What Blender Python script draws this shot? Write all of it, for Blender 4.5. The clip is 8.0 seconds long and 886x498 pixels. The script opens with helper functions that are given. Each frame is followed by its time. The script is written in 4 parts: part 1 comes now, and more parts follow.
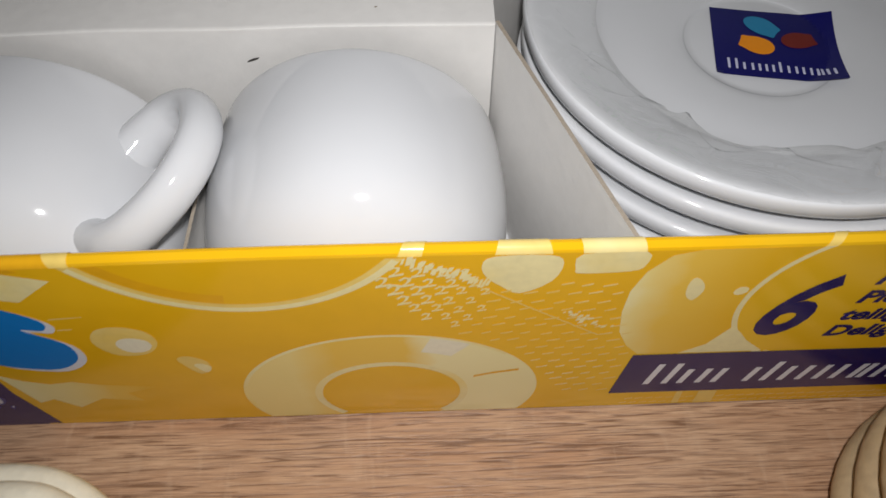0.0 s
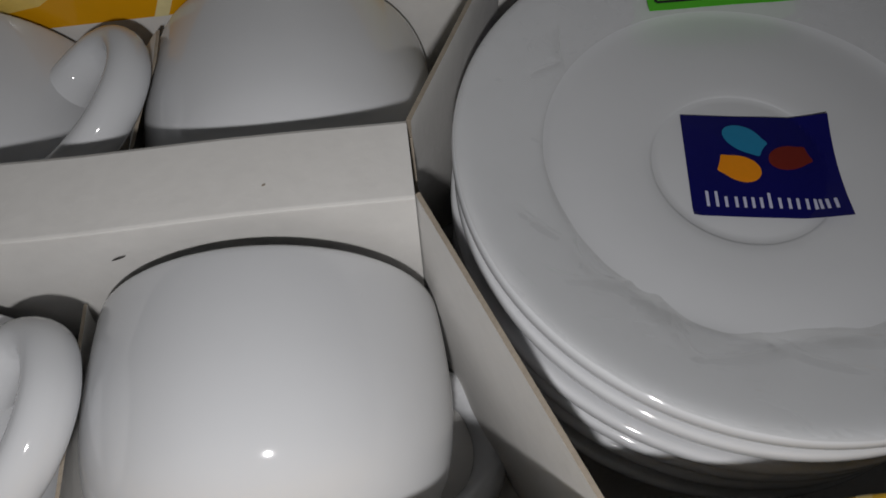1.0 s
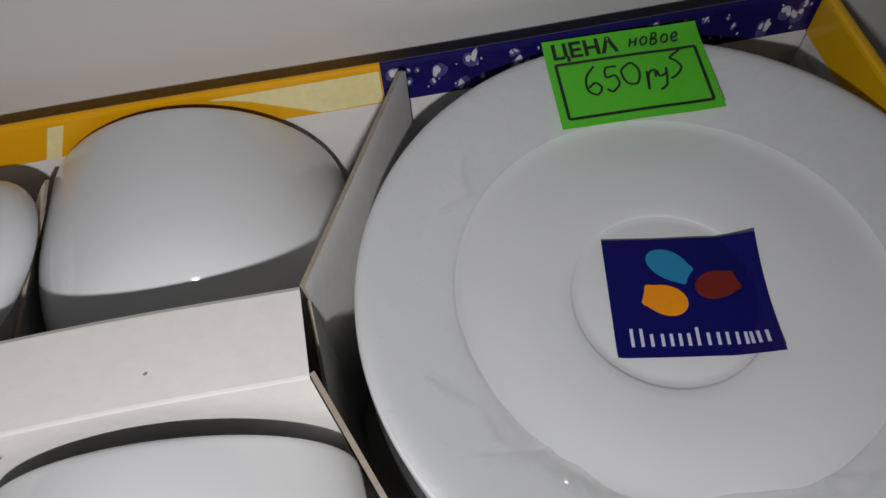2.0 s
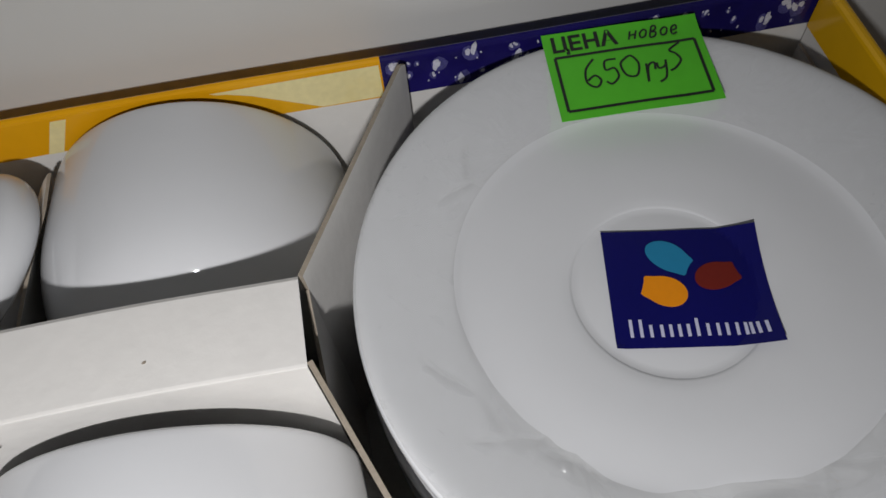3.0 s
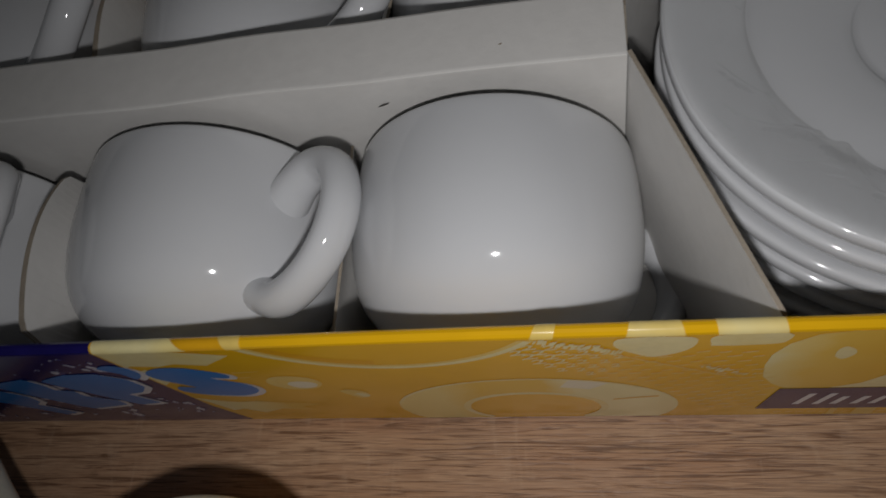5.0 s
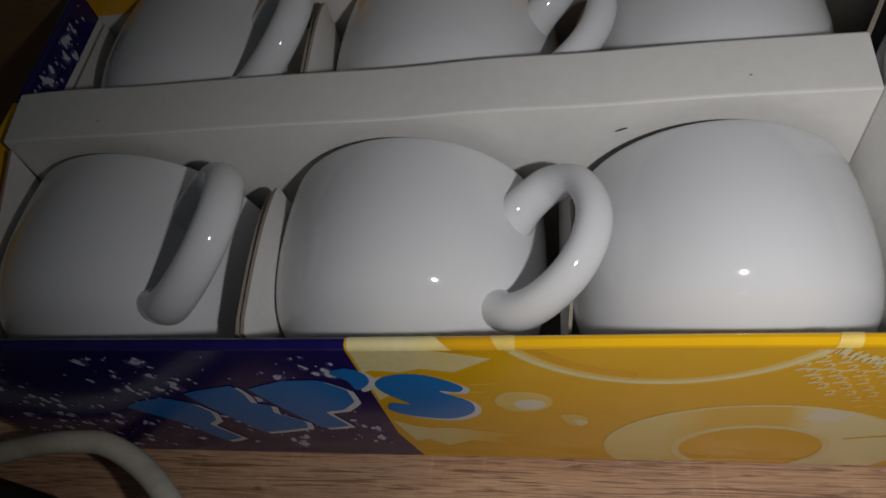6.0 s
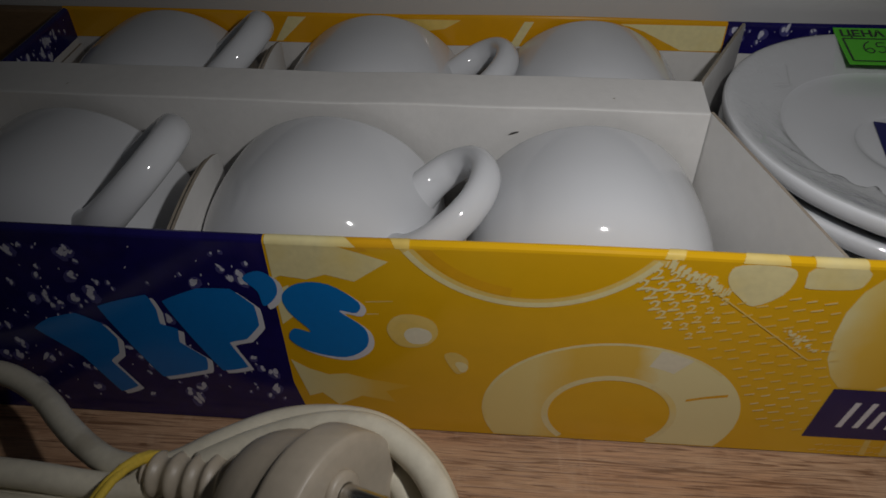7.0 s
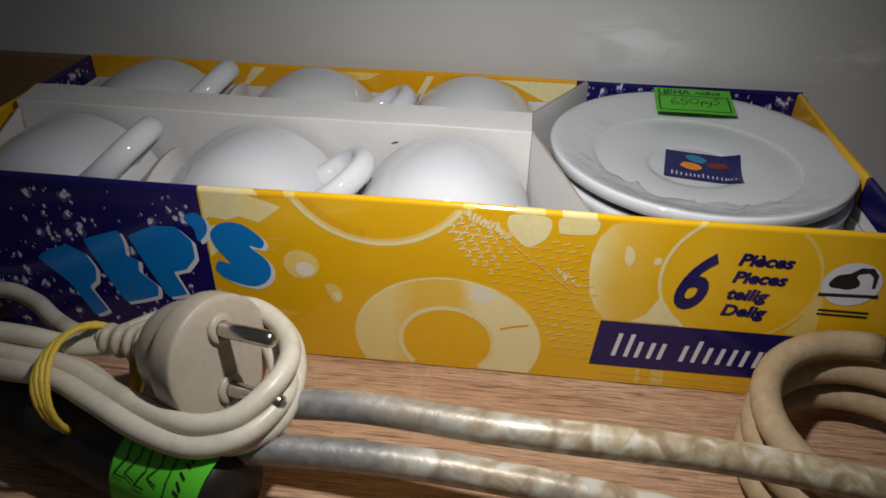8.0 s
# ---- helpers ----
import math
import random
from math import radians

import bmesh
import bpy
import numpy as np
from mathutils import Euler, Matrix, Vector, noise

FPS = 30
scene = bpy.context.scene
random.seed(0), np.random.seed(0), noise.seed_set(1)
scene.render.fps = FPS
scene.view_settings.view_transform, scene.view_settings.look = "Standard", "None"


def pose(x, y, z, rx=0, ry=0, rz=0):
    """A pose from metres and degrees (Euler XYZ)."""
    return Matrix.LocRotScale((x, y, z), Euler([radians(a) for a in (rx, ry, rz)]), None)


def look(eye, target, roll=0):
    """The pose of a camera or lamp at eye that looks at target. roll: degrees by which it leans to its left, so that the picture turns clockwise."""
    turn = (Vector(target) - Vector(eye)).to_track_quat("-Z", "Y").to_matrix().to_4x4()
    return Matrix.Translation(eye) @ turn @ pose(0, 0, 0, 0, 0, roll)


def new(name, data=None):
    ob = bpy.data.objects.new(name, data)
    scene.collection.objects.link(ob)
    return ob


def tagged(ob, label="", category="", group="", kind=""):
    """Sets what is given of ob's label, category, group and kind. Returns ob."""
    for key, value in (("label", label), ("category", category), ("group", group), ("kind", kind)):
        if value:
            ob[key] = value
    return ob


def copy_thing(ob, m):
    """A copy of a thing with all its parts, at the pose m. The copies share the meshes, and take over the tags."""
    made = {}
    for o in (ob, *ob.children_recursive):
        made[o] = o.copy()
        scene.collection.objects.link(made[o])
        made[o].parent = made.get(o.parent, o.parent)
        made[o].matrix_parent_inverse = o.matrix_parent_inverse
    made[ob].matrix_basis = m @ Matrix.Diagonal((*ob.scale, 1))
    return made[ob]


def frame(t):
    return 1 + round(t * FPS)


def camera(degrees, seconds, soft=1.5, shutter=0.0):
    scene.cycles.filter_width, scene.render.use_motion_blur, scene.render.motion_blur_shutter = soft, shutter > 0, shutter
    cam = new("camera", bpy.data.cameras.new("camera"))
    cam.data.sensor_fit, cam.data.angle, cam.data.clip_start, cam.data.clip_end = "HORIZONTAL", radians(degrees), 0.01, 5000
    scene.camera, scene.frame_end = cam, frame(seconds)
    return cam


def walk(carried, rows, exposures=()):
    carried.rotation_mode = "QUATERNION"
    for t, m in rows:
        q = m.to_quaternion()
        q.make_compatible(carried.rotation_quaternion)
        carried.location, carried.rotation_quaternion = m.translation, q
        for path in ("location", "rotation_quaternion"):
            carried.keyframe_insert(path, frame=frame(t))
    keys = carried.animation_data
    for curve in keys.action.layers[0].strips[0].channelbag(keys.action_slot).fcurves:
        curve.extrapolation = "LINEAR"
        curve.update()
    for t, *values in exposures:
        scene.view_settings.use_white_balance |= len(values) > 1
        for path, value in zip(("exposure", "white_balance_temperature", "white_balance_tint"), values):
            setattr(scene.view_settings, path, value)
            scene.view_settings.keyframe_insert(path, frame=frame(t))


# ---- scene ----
cam = camera(63.8, 8.0, shutter=0.15)
PATH = [
    (0, (0.113, -0.082, 0.202), (0.153, 1.063, -1.437), 0.0),
    (0.5, (0.122, -0.043, 0.203), (0.183, 1.011, -1.496), -2.0),
    (1, (0.131, -0.012, 0.206), (0.203, 0.981, -1.528), -3.0),
    (1.2, (0.137, -0.002, 0.206), (0.228, 1.002, -1.522), -2.6),
    (1.5, (0.146, 0.007, 0.207), (0.242, 1.042, -1.501), -3.5),
    (1.7, (0.152, 0.017, 0.212), (0.255, 1.036, -1.506), -5.3),
    (2.8, (0.155, 0.016, 0.21), (0.265, 1.064, -1.49), -5.5),
    (3, (0.155, 0.014, 0.21), (0.245, 1.054, -1.496), -6.3),
    (3.5, (0.151, 0.009, 0.216), (0.156, 0.99, -1.527), -8.6),
    (4, (0.149, -0.005, 0.224), (-0.017, 0.918, -1.542), -15.6),
    (4.2, (0.152, -0.007, 0.232), (-0.127, 0.852, -1.552), -22.5),
    (4.5, (0.15, -0.013, 0.236), (-0.202, 0.796, -1.559), -27.2),
    (5, (0.121, -0.045, 0.228), (-0.291, 0.776, -1.549), -27.4),
    (5.2, (0.109, -0.052, 0.23), (-0.298, 0.768, -1.549), -25.9),
    (6.3, (0.045, -0.082, 0.227), (-0.23, 1.164, -1.312), -11.0),
    (6.5, (0.049, -0.096, 0.218), (-0.144, 1.263, -1.237), -6.4),
    (7, (0.061, -0.141, 0.206), (-0.067, 1.36, -1.109), -0.7),
    (7.5, (0.092, -0.203, 0.234), (-0.079, 1.415, -0.929), -0.7),
    (8, (0.125, -0.237, 0.219), (-0.056, 1.427, -0.876), 1.0),
]
EXPOSURES = [(0.0, 0.03), (0.5, -0.5), (1.0, -0.70), (1.5, -0.08), (3.0, 0.13), (3.5, 0.0), (4.0, -0.34), (4.5, -0.65), (5.0, -1.12), (6.5, -0.6), (7.0, -1.05), (7.5, -0.53), (8.0, 0.05)]
walk(cam, [(t, look(eye, target, roll)) for t, eye, target, roll in PATH], EXPOSURES)

# ---- light: a phone torch held over the open box, in an otherwise dim room ----
torch_data = bpy.data.lights.new("phone_torch", "SPOT")
torch_data.energy, torch_data.color, torch_data.shadow_soft_size = 1.7, (1.0, 0.985, 0.985), 0.005
torch_data.spot_size, torch_data.spot_blend = radians(124), 1.0
torch = new("phone_torch", torch_data)
torch.matrix_world = look((0.120, -0.080, 0.230), (0.116, 0.006, 0.050))
world = bpy.data.worlds.new("dim_room")
scene.world = world
world.use_nodes = True
world.node_tree.nodes["Background"].inputs[0].default_value = (0.9, 0.95, 1.0, 1)
world.node_tree.nodes["Background"].inputs[1].default_value = 0.04


from mathutils.geometry import tessellate_polygon


# ---- materials ----
def material(name, base, rough=0.5, metal=0.0, vary=0.0, scale=40.0, stretch=(1, 1, 1), bump=0.0, bump_scale=300.0, coat=0.0,
             second=None, second_scale=8.0, ior=1.5, coords="Object"):
    """A surface with two scales of colour variation and fine relief."""
    mat = bpy.data.materials.new(name)
    mat.use_nodes = True
    n, ln = mat.node_tree.nodes, mat.node_tree.links
    b = n["Principled BSDF"]
    b.inputs["Base Color"].default_value = (*base, 1)
    b.inputs["Roughness"].default_value, b.inputs["Metallic"].default_value = rough, metal
    b.inputs["IOR"].default_value = ior
    b.inputs["Coat Weight"].default_value, b.inputs["Coat Roughness"].default_value = coat, 0.06
    tc, mp = n.new("ShaderNodeTexCoord"), n.new("ShaderNodeMapping")
    mp.inputs["Scale"].default_value = stretch
    ln.new(tc.outputs[coords], mp.inputs[0])
    if vary:
        dark = tuple(c * (1 - vary) for c in base)
        light = tuple(min(1, c * (1 + vary * 0.6)) for c in base)
        t1, t2 = n.new("ShaderNodeTexNoise"), n.new("ShaderNodeTexNoise")
        t1.inputs["Scale"].default_value, t2.inputs["Scale"].default_value = scale, scale * 7.3
        t1.inputs["Detail"].default_value = t2.inputs["Detail"].default_value = 6
        add = n.new("ShaderNodeMath")
        add.operation = "ADD"
        half = n.new("ShaderNodeMath")
        half.operation, half.inputs[1].default_value = "MULTIPLY", 0.5
        ramp = n.new("ShaderNodeValToRGB")
        ramp.color_ramp.elements[0].position, ramp.color_ramp.elements[1].position = 0.32, 0.68
        ramp.color_ramp.elements[0].color, ramp.color_ramp.elements[1].color = (*dark, 1), (*light, 1)
        for t in (t1, t2):
            ln.new(mp.outputs[0], t.inputs["Vector"])
        ln.new(t1.outputs["Fac"], add.inputs[0]), ln.new(t2.outputs["Fac"], add.inputs[1])
        ln.new(add.outputs[0], half.inputs[0]), ln.new(half.outputs[0], ramp.inputs[0])
        out = ramp.outputs[0]
        if second:
            t3, mix, r3 = n.new("ShaderNodeTexNoise"), n.new("ShaderNodeMixRGB"), n.new("ShaderNodeValToRGB")
            t3.inputs["Scale"].default_value, t3.inputs["Detail"].default_value = second_scale, 5
            r3.color_ramp.elements[0].position, r3.color_ramp.elements[1].position = 0.52, 0.72
            ln.new(mp.outputs[0], t3.inputs["Vector"]), ln.new(t3.outputs["Fac"], r3.inputs[0])
            ln.new(r3.outputs[0], mix.inputs[0]), ln.new(out, mix.inputs[1])
            mix.inputs[2].default_value = (*second, 1)
            out = mix.outputs[0]
        ln.new(out, b.inputs["Base Color"])
    if bump:
        tb, bp = n.new("ShaderNodeTexNoise"), n.new("ShaderNodeBump")
        tb.inputs["Scale"].default_value, tb.inputs["Detail"].default_value = bump_scale, 4
        bp.inputs["Strength"].default_value, bp.inputs["Distance"].default_value = bump, 0.001
        ln.new(mp.outputs[0], tb.inputs["Vector"]), ln.new(tb.outputs["Fac"], bp.inputs["Height"])
        ln.new(bp.outputs[0], b.inputs["Normal"])
    return mat


def wood_laminate():
    """Pale sawn-oak laminate: long streaks, short dark pores and cross saw marks."""
    mat = bpy.data.materials.new("oak_laminate")
    mat.use_nodes = True
    n, ln = mat.node_tree.nodes, mat.node_tree.links
    b = n["Principled BSDF"]
    b.inputs["Roughness"].default_value = 0.42
    tc = n.new("ShaderNodeTexCoord")

    def streak(scale, stretch, detail, lo, hi, distort=0.0):
        mp, t, r = n.new("ShaderNodeMapping"), n.new("ShaderNodeTexNoise"), n.new("ShaderNodeMapRange")
        mp.inputs["Scale"].default_value = stretch
        t.inputs["Scale"].default_value, t.inputs["Detail"].default_value = scale, detail
        t.inputs["Distortion"].default_value = distort
        r.inputs["From Min"].default_value, r.inputs["From Max"].default_value = lo, hi
        ln.new(tc.outputs["Object"], mp.inputs[0]), ln.new(mp.outputs[0], t.inputs["Vector"])
        ln.new(t.outputs["Fac"], r.inputs["Value"])
        return r.outputs[0]

    def blend(fac, a, col, amount):
        m, f = n.new("ShaderNodeMixRGB"), n.new("ShaderNodeMath")
        f.operation, f.inputs[1].default_value = "MULTIPLY", amount
        ln.new(fac, f.inputs[0]), ln.new(f.outputs[0], m.inputs[0])
        if a is None:
            m.inputs[1].default_value = (0.50, 0.285, 0.165, 1)
        else:
            ln.new(a, m.inputs[1])
        m.inputs[2].default_value = (*col, 1)
        return m.outputs[0]

    broad = streak(14, (0.6, 4, 1), 4, 0.35, 0.65, 0.6)
    pores = streak(52, (0.55, 13, 1), 10, 0.49, 0.65, 2.0)
    fine = streak(150, (0.55, 15, 1), 8, 0.38, 0.66, 1.2)
    saw = streak(46, (5, 1.1, 1), 5, 0.58, 0.78, 0.8)
    c = blend(broad, None, (0.63, 0.42, 0.27), 0.9)
    c = blend(fine, c, (0.30, 0.155, 0.080), 0.62)
    c = blend(pores, c, (0.17, 0.082, 0.042), 0.85)
    c = blend(saw, c, (0.66, 0.47, 0.32), 0.30)
    ln.new(c, b.inputs["Base Color"])
    bp = n.new("ShaderNodeBump")
    bp.inputs["Strength"].default_value, bp.inputs["Distance"].default_value = 0.35, 0.0004
    bp.invert = True
    ln.new(pores, bp.inputs["Height"]), ln.new(bp.outputs[0], b.inputs["Normal"])
    return mat


def clear_film():
    """Thin clear wrapping film: see-through, with a crinkled gloss."""
    mat = bpy.data.materials.new("clear_film")
    mat.use_nodes = True
    n, ln = mat.node_tree.nodes, mat.node_tree.links
    n.remove(n["Principled BSDF"])
    clear, gloss, mix, fr = n.new("ShaderNodeBsdfTransparent"), n.new("ShaderNodeBsdfGlossy"), n.new("ShaderNodeMixShader"), n.new("ShaderNodeFresnel")
    clear.inputs[0].default_value = (0.85, 0.85, 0.838, 1)
    gloss.inputs["Roughness"].default_value = 0.09
    fr.inputs["IOR"].default_value = 1.9
    tc, t, bp = n.new("ShaderNodeTexCoord"), n.new("ShaderNodeTexNoise"), n.new("ShaderNodeBump")
    t.inputs["Scale"].default_value, t.inputs["Detail"].default_value, t.inputs["Distortion"].default_value = 60, 2, 1.5
    bp.inputs["Strength"].default_value, bp.inputs["Distance"].default_value = 0.9, 0.002
    ln.new(tc.outputs["Object"], t.inputs["Vector"]), ln.new(t.outputs["Fac"], bp.inputs["Height"])
    ln.new(bp.outputs[0], gloss.inputs["Normal"])
    ln.new(fr.outputs[0], mix.inputs[0]), ln.new(clear.outputs[0], mix.inputs[1]), ln.new(gloss.outputs[0], mix.inputs[2])
    ln.new(mix.outputs[0], n["Material Output"].inputs[0])
    return mat


M_OAK = wood_laminate()
M_FILM = clear_film()


def with_sheen(mat):
    """Adds reflected light, painted as paler wisps in two loose patches, to a wall paint."""
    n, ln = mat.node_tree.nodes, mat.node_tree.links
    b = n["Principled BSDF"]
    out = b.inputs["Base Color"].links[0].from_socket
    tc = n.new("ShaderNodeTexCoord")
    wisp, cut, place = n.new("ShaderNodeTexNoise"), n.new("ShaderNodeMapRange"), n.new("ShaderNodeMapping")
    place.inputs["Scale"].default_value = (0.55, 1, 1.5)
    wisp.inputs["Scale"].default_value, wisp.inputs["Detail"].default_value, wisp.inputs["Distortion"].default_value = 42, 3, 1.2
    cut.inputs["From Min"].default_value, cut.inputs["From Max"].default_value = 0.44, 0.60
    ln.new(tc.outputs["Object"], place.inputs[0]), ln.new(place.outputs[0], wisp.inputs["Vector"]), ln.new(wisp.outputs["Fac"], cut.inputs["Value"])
    # where the reflections sit on the wall, mixed into its base colour
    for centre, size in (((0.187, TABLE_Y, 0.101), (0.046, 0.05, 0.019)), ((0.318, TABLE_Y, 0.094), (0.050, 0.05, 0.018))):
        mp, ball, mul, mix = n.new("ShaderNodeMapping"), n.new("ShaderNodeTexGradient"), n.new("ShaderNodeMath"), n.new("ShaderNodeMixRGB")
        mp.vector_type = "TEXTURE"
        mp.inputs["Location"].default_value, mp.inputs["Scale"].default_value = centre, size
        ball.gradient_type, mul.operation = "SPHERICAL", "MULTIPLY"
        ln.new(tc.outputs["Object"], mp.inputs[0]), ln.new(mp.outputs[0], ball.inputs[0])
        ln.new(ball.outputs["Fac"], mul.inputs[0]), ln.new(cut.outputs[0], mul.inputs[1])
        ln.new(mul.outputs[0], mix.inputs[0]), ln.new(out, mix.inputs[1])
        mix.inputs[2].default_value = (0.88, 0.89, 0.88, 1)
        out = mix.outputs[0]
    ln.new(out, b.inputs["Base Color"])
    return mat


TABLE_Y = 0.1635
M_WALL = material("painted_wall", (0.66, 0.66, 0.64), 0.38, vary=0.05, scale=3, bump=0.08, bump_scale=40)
with_sheen(M_WALL)
M_CARD = material("white_card", (0.74, 0.725, 0.70), 0.62, vary=0.05, scale=30, bump=0.12, bump_scale=350)
M_RAW = material("cut_card_edge", (0.34, 0.29, 0.23), 0.8, vary=0.2, scale=200)
M_SCUFF = material("dark_scuff", (0.045, 0.04, 0.036), 0.7)
M_OPAL = material("opal_glass", (0.69, 0.70, 0.72), 0.07, vary=0.012, scale=20, bump=0.015, bump_scale=60)
M_YELLOW = material("yellow_print", (0.82, 0.455, 0.008), 0.15, vary=0.06, scale=14, second=(0.85, 0.52, 0.022), second_scale=9, bump=0.02, bump_scale=120)
M_DEEPYELLOW = material("deep_yellow_print", (0.80, 0.38, 0.006), 0.15, vary=0.08, scale=14, second=(0.84, 0.45, 0.02), second_scale=16, bump=0.03, bump_scale=120)
M_NAVY = material("navy_print", (0.013, 0.009, 0.115), 0.16, vary=0.3, scale=25, second=(0.012, 0.01, 0.07), second_scale=14, bump=0.02, bump_scale=120)
M_CREAM = material("cream_print", (0.86, 0.76, 0.40), 0.2, vary=0.10, scale=60, second=(0.85, 0.67, 0.22), second_scale=28)
M_PALECREAM = material("near_white_print", (0.84, 0.79, 0.60), 0.2, vary=0.08, scale=80)
M_PALE = material("pale_yellow_print", (0.84, 0.61, 0.16), 0.2, vary=0.10, scale=50, second=(0.86, 0.76, 0.40), second_scale=22)
M_ORANGE = material("orange_print", (0.78, 0.40, 0.012), 0.2, vary=0.08, scale=40)
M_BLUE = material("blue_print", (0.006, 0.20, 0.60), 0.2, vary=0.06, scale=60)
M_WHITEINK = material("white_print", (0.74, 0.75, 0.80), 0.2, vary=0.05, scale=80)
M_DROPS = material("water_drop_print", (0.085, 0.080, 0.26), 0.2, vary=0.5, scale=300)
M_GLINT = material("glint_print", (0.66, 0.66, 0.76), 0.2, vary=0.35, scale=300)
M_NAVYINK = material("navy_ink", (0.012, 0.009, 0.10), 0.2, vary=0.1, scale=60)
M_BLACKINK = material("black_ink", (0.015, 0.015, 0.015), 0.45)
M_LABEL = material("navy_label_paper", (0.004, 0.004, 0.105), 0.32, vary=0.1, scale=60)
M_TEAL = material("teal_ink", (0.02, 0.22, 0.40), 0.32, vary=0.05, scale=90)
M_AMBER = material("amber_ink", (0.84, 0.28, 0.008), 0.32, vary=0.05, scale=90)
M_MAROON = material("maroon_ink", (0.17, 0.018, 0.012), 0.32, vary=0.08, scale=90)
M_LILAC = material("pale_lilac_ink", (0.55, 0.56, 0.72), 0.35)
M_GREEN = material("green_paper", (0.10, 0.58, 0.025), 0.55, vary=0.06, scale=40, bump=0.05, bump_scale=200)
M_CORD = material("cream_cord_plastic", (0.65, 0.60, 0.48), 0.38, vary=0.12, scale=60, bump=0.08, bump_scale=150, second=(0.42, 0.37, 0.28), second_scale=45)
M_PLUG = material("beige_plug_plastic", (0.43, 0.37, 0.29), 0.42, vary=0.12, scale=50, bump=0.05, bump_scale=200, second=(0.38, 0.33, 0.26), second_scale=60)
M_STEEL = material("nickel_pin", (0.62, 0.60, 0.57), 0.22, 1.0, vary=0.15, scale=120)


def crusted_metal():
    """Bare worn metal near the grip, crusted with limescale towards the coil."""
    mat = material("worn_metal_tube", (0.40, 0.39, 0.37), 0.42, 0.55, vary=0.38, scale=34, bump=0.55, bump_scale=130)
    n, ln = mat.node_tree.nodes, mat.node_tree.links
    b = n["Principled BSDF"]
    bare = b.inputs["Base Color"].links[0].from_socket
    tc, sep, spots, lift, ramp, mix, dull = [n.new(k) for k in ("ShaderNodeTexCoord", "ShaderNodeSeparateXYZ", "ShaderNodeTexNoise", "ShaderNodeMath", "ShaderNodeMapRange", "ShaderNodeMixRGB", "ShaderNodeMapRange")]
    spots.inputs["Scale"].default_value, spots.inputs["Detail"].default_value = 46, 6
    lift.operation, lift.inputs[1].default_value = "MULTIPLY_ADD", 0.16
    ramp.inputs["From Min"].default_value, ramp.inputs["From Max"].default_value = 0.140, 0.235
    patch, tone = n.new("ShaderNodeTexNoise"), n.new("ShaderNodeValToRGB")
    patch.inputs["Scale"].default_value, patch.inputs["Detail"].default_value, patch.inputs["Distortion"].default_value = 95, 7, 1.0
    for at, col in ((0.38, (0.30, 0.22, 0.13, 1)), (0.50, (0.47, 0.38, 0.24, 1)), (0.62, (0.64, 0.60, 0.50, 1))):
        tone.color_ramp.elements.new(at).color = col
    tone.color_ramp.elements.remove(tone.color_ramp.elements[0])
    tone.color_ramp.elements.remove(tone.color_ramp.elements[-1])
    ln.new(tc.outputs["Object"], patch.inputs["Vector"]), ln.new(patch.outputs["Fac"], tone.inputs[0]), ln.new(tone.outputs[0], mix.inputs[2])
    dull.inputs["To Min"].default_value, dull.inputs["To Max"].default_value = 0.55, 0.0
    ln.new(tc.outputs["Object"], sep.inputs[0]), ln.new(tc.outputs["Object"], spots.inputs["Vector"])
    ln.new(spots.outputs["Fac"], lift.inputs[0]), ln.new(sep.outputs[0], lift.inputs[2]), ln.new(lift.outputs[0], ramp.inputs["Value"])
    ln.new(ramp.outputs[0], mix.inputs[0]), ln.new(bare, mix.inputs[1]), ln.new(mix.outputs[0], b.inputs["Base Color"])
    ln.new(ramp.outputs[0], dull.inputs["Value"]), ln.new(dull.outputs[0], b.inputs["Metallic"])
    return mat


M_TUBE = crusted_metal()
M_SCALE = material("limescale_coating", (0.42, 0.31, 0.18), 0.72, vary=0.24, scale=40, bump=0.45, bump_scale=150, second=(0.33, 0.23, 0.12), second_scale=50)
M_BOARD = material("brown_board", (0.26, 0.16, 0.08), 0.5, vary=0.25, scale=30, stretch=(1, 6, 6), bump=0.1, bump_scale=120)
M_BLACK = material("black_plastic", (0.012, 0.011, 0.010), 0.5, vary=0.3, scale=60, bump=0.05, bump_scale=200)
M_RUBBER = material("yellow_rubber", (0.70, 0.50, 0.06), 0.5, vary=0.15, scale=120)


# ---- building helpers ----
def part(name, bm, mat, parent=None, label="", smooth=False, loc=None):
    """Links a bmesh as one mesh object, under parent if there is one."""
    me = bpy.data.meshes.new(name)
    bmesh.ops.recalc_face_normals(bm, faces=bm.faces)
    if smooth:
        for f in bm.faces:
            f.smooth = True
    bm.to_mesh(me)
    bm.free()
    for m in (mat if isinstance(mat, (list, tuple)) else [mat]):
        me.materials.append(m)
    ob = new(name, me)
    if parent:
        ob.parent = parent
    if loc:
        ob.matrix_basis = loc
    if label:
        ob["label"] = label
    return ob


def thing(name, label, category, group="", at=None):
    ob = new(name)
    ob.empty_display_size = 0.01
    if at:
        ob.matrix_basis = at
    return tagged(ob, label, category, group)


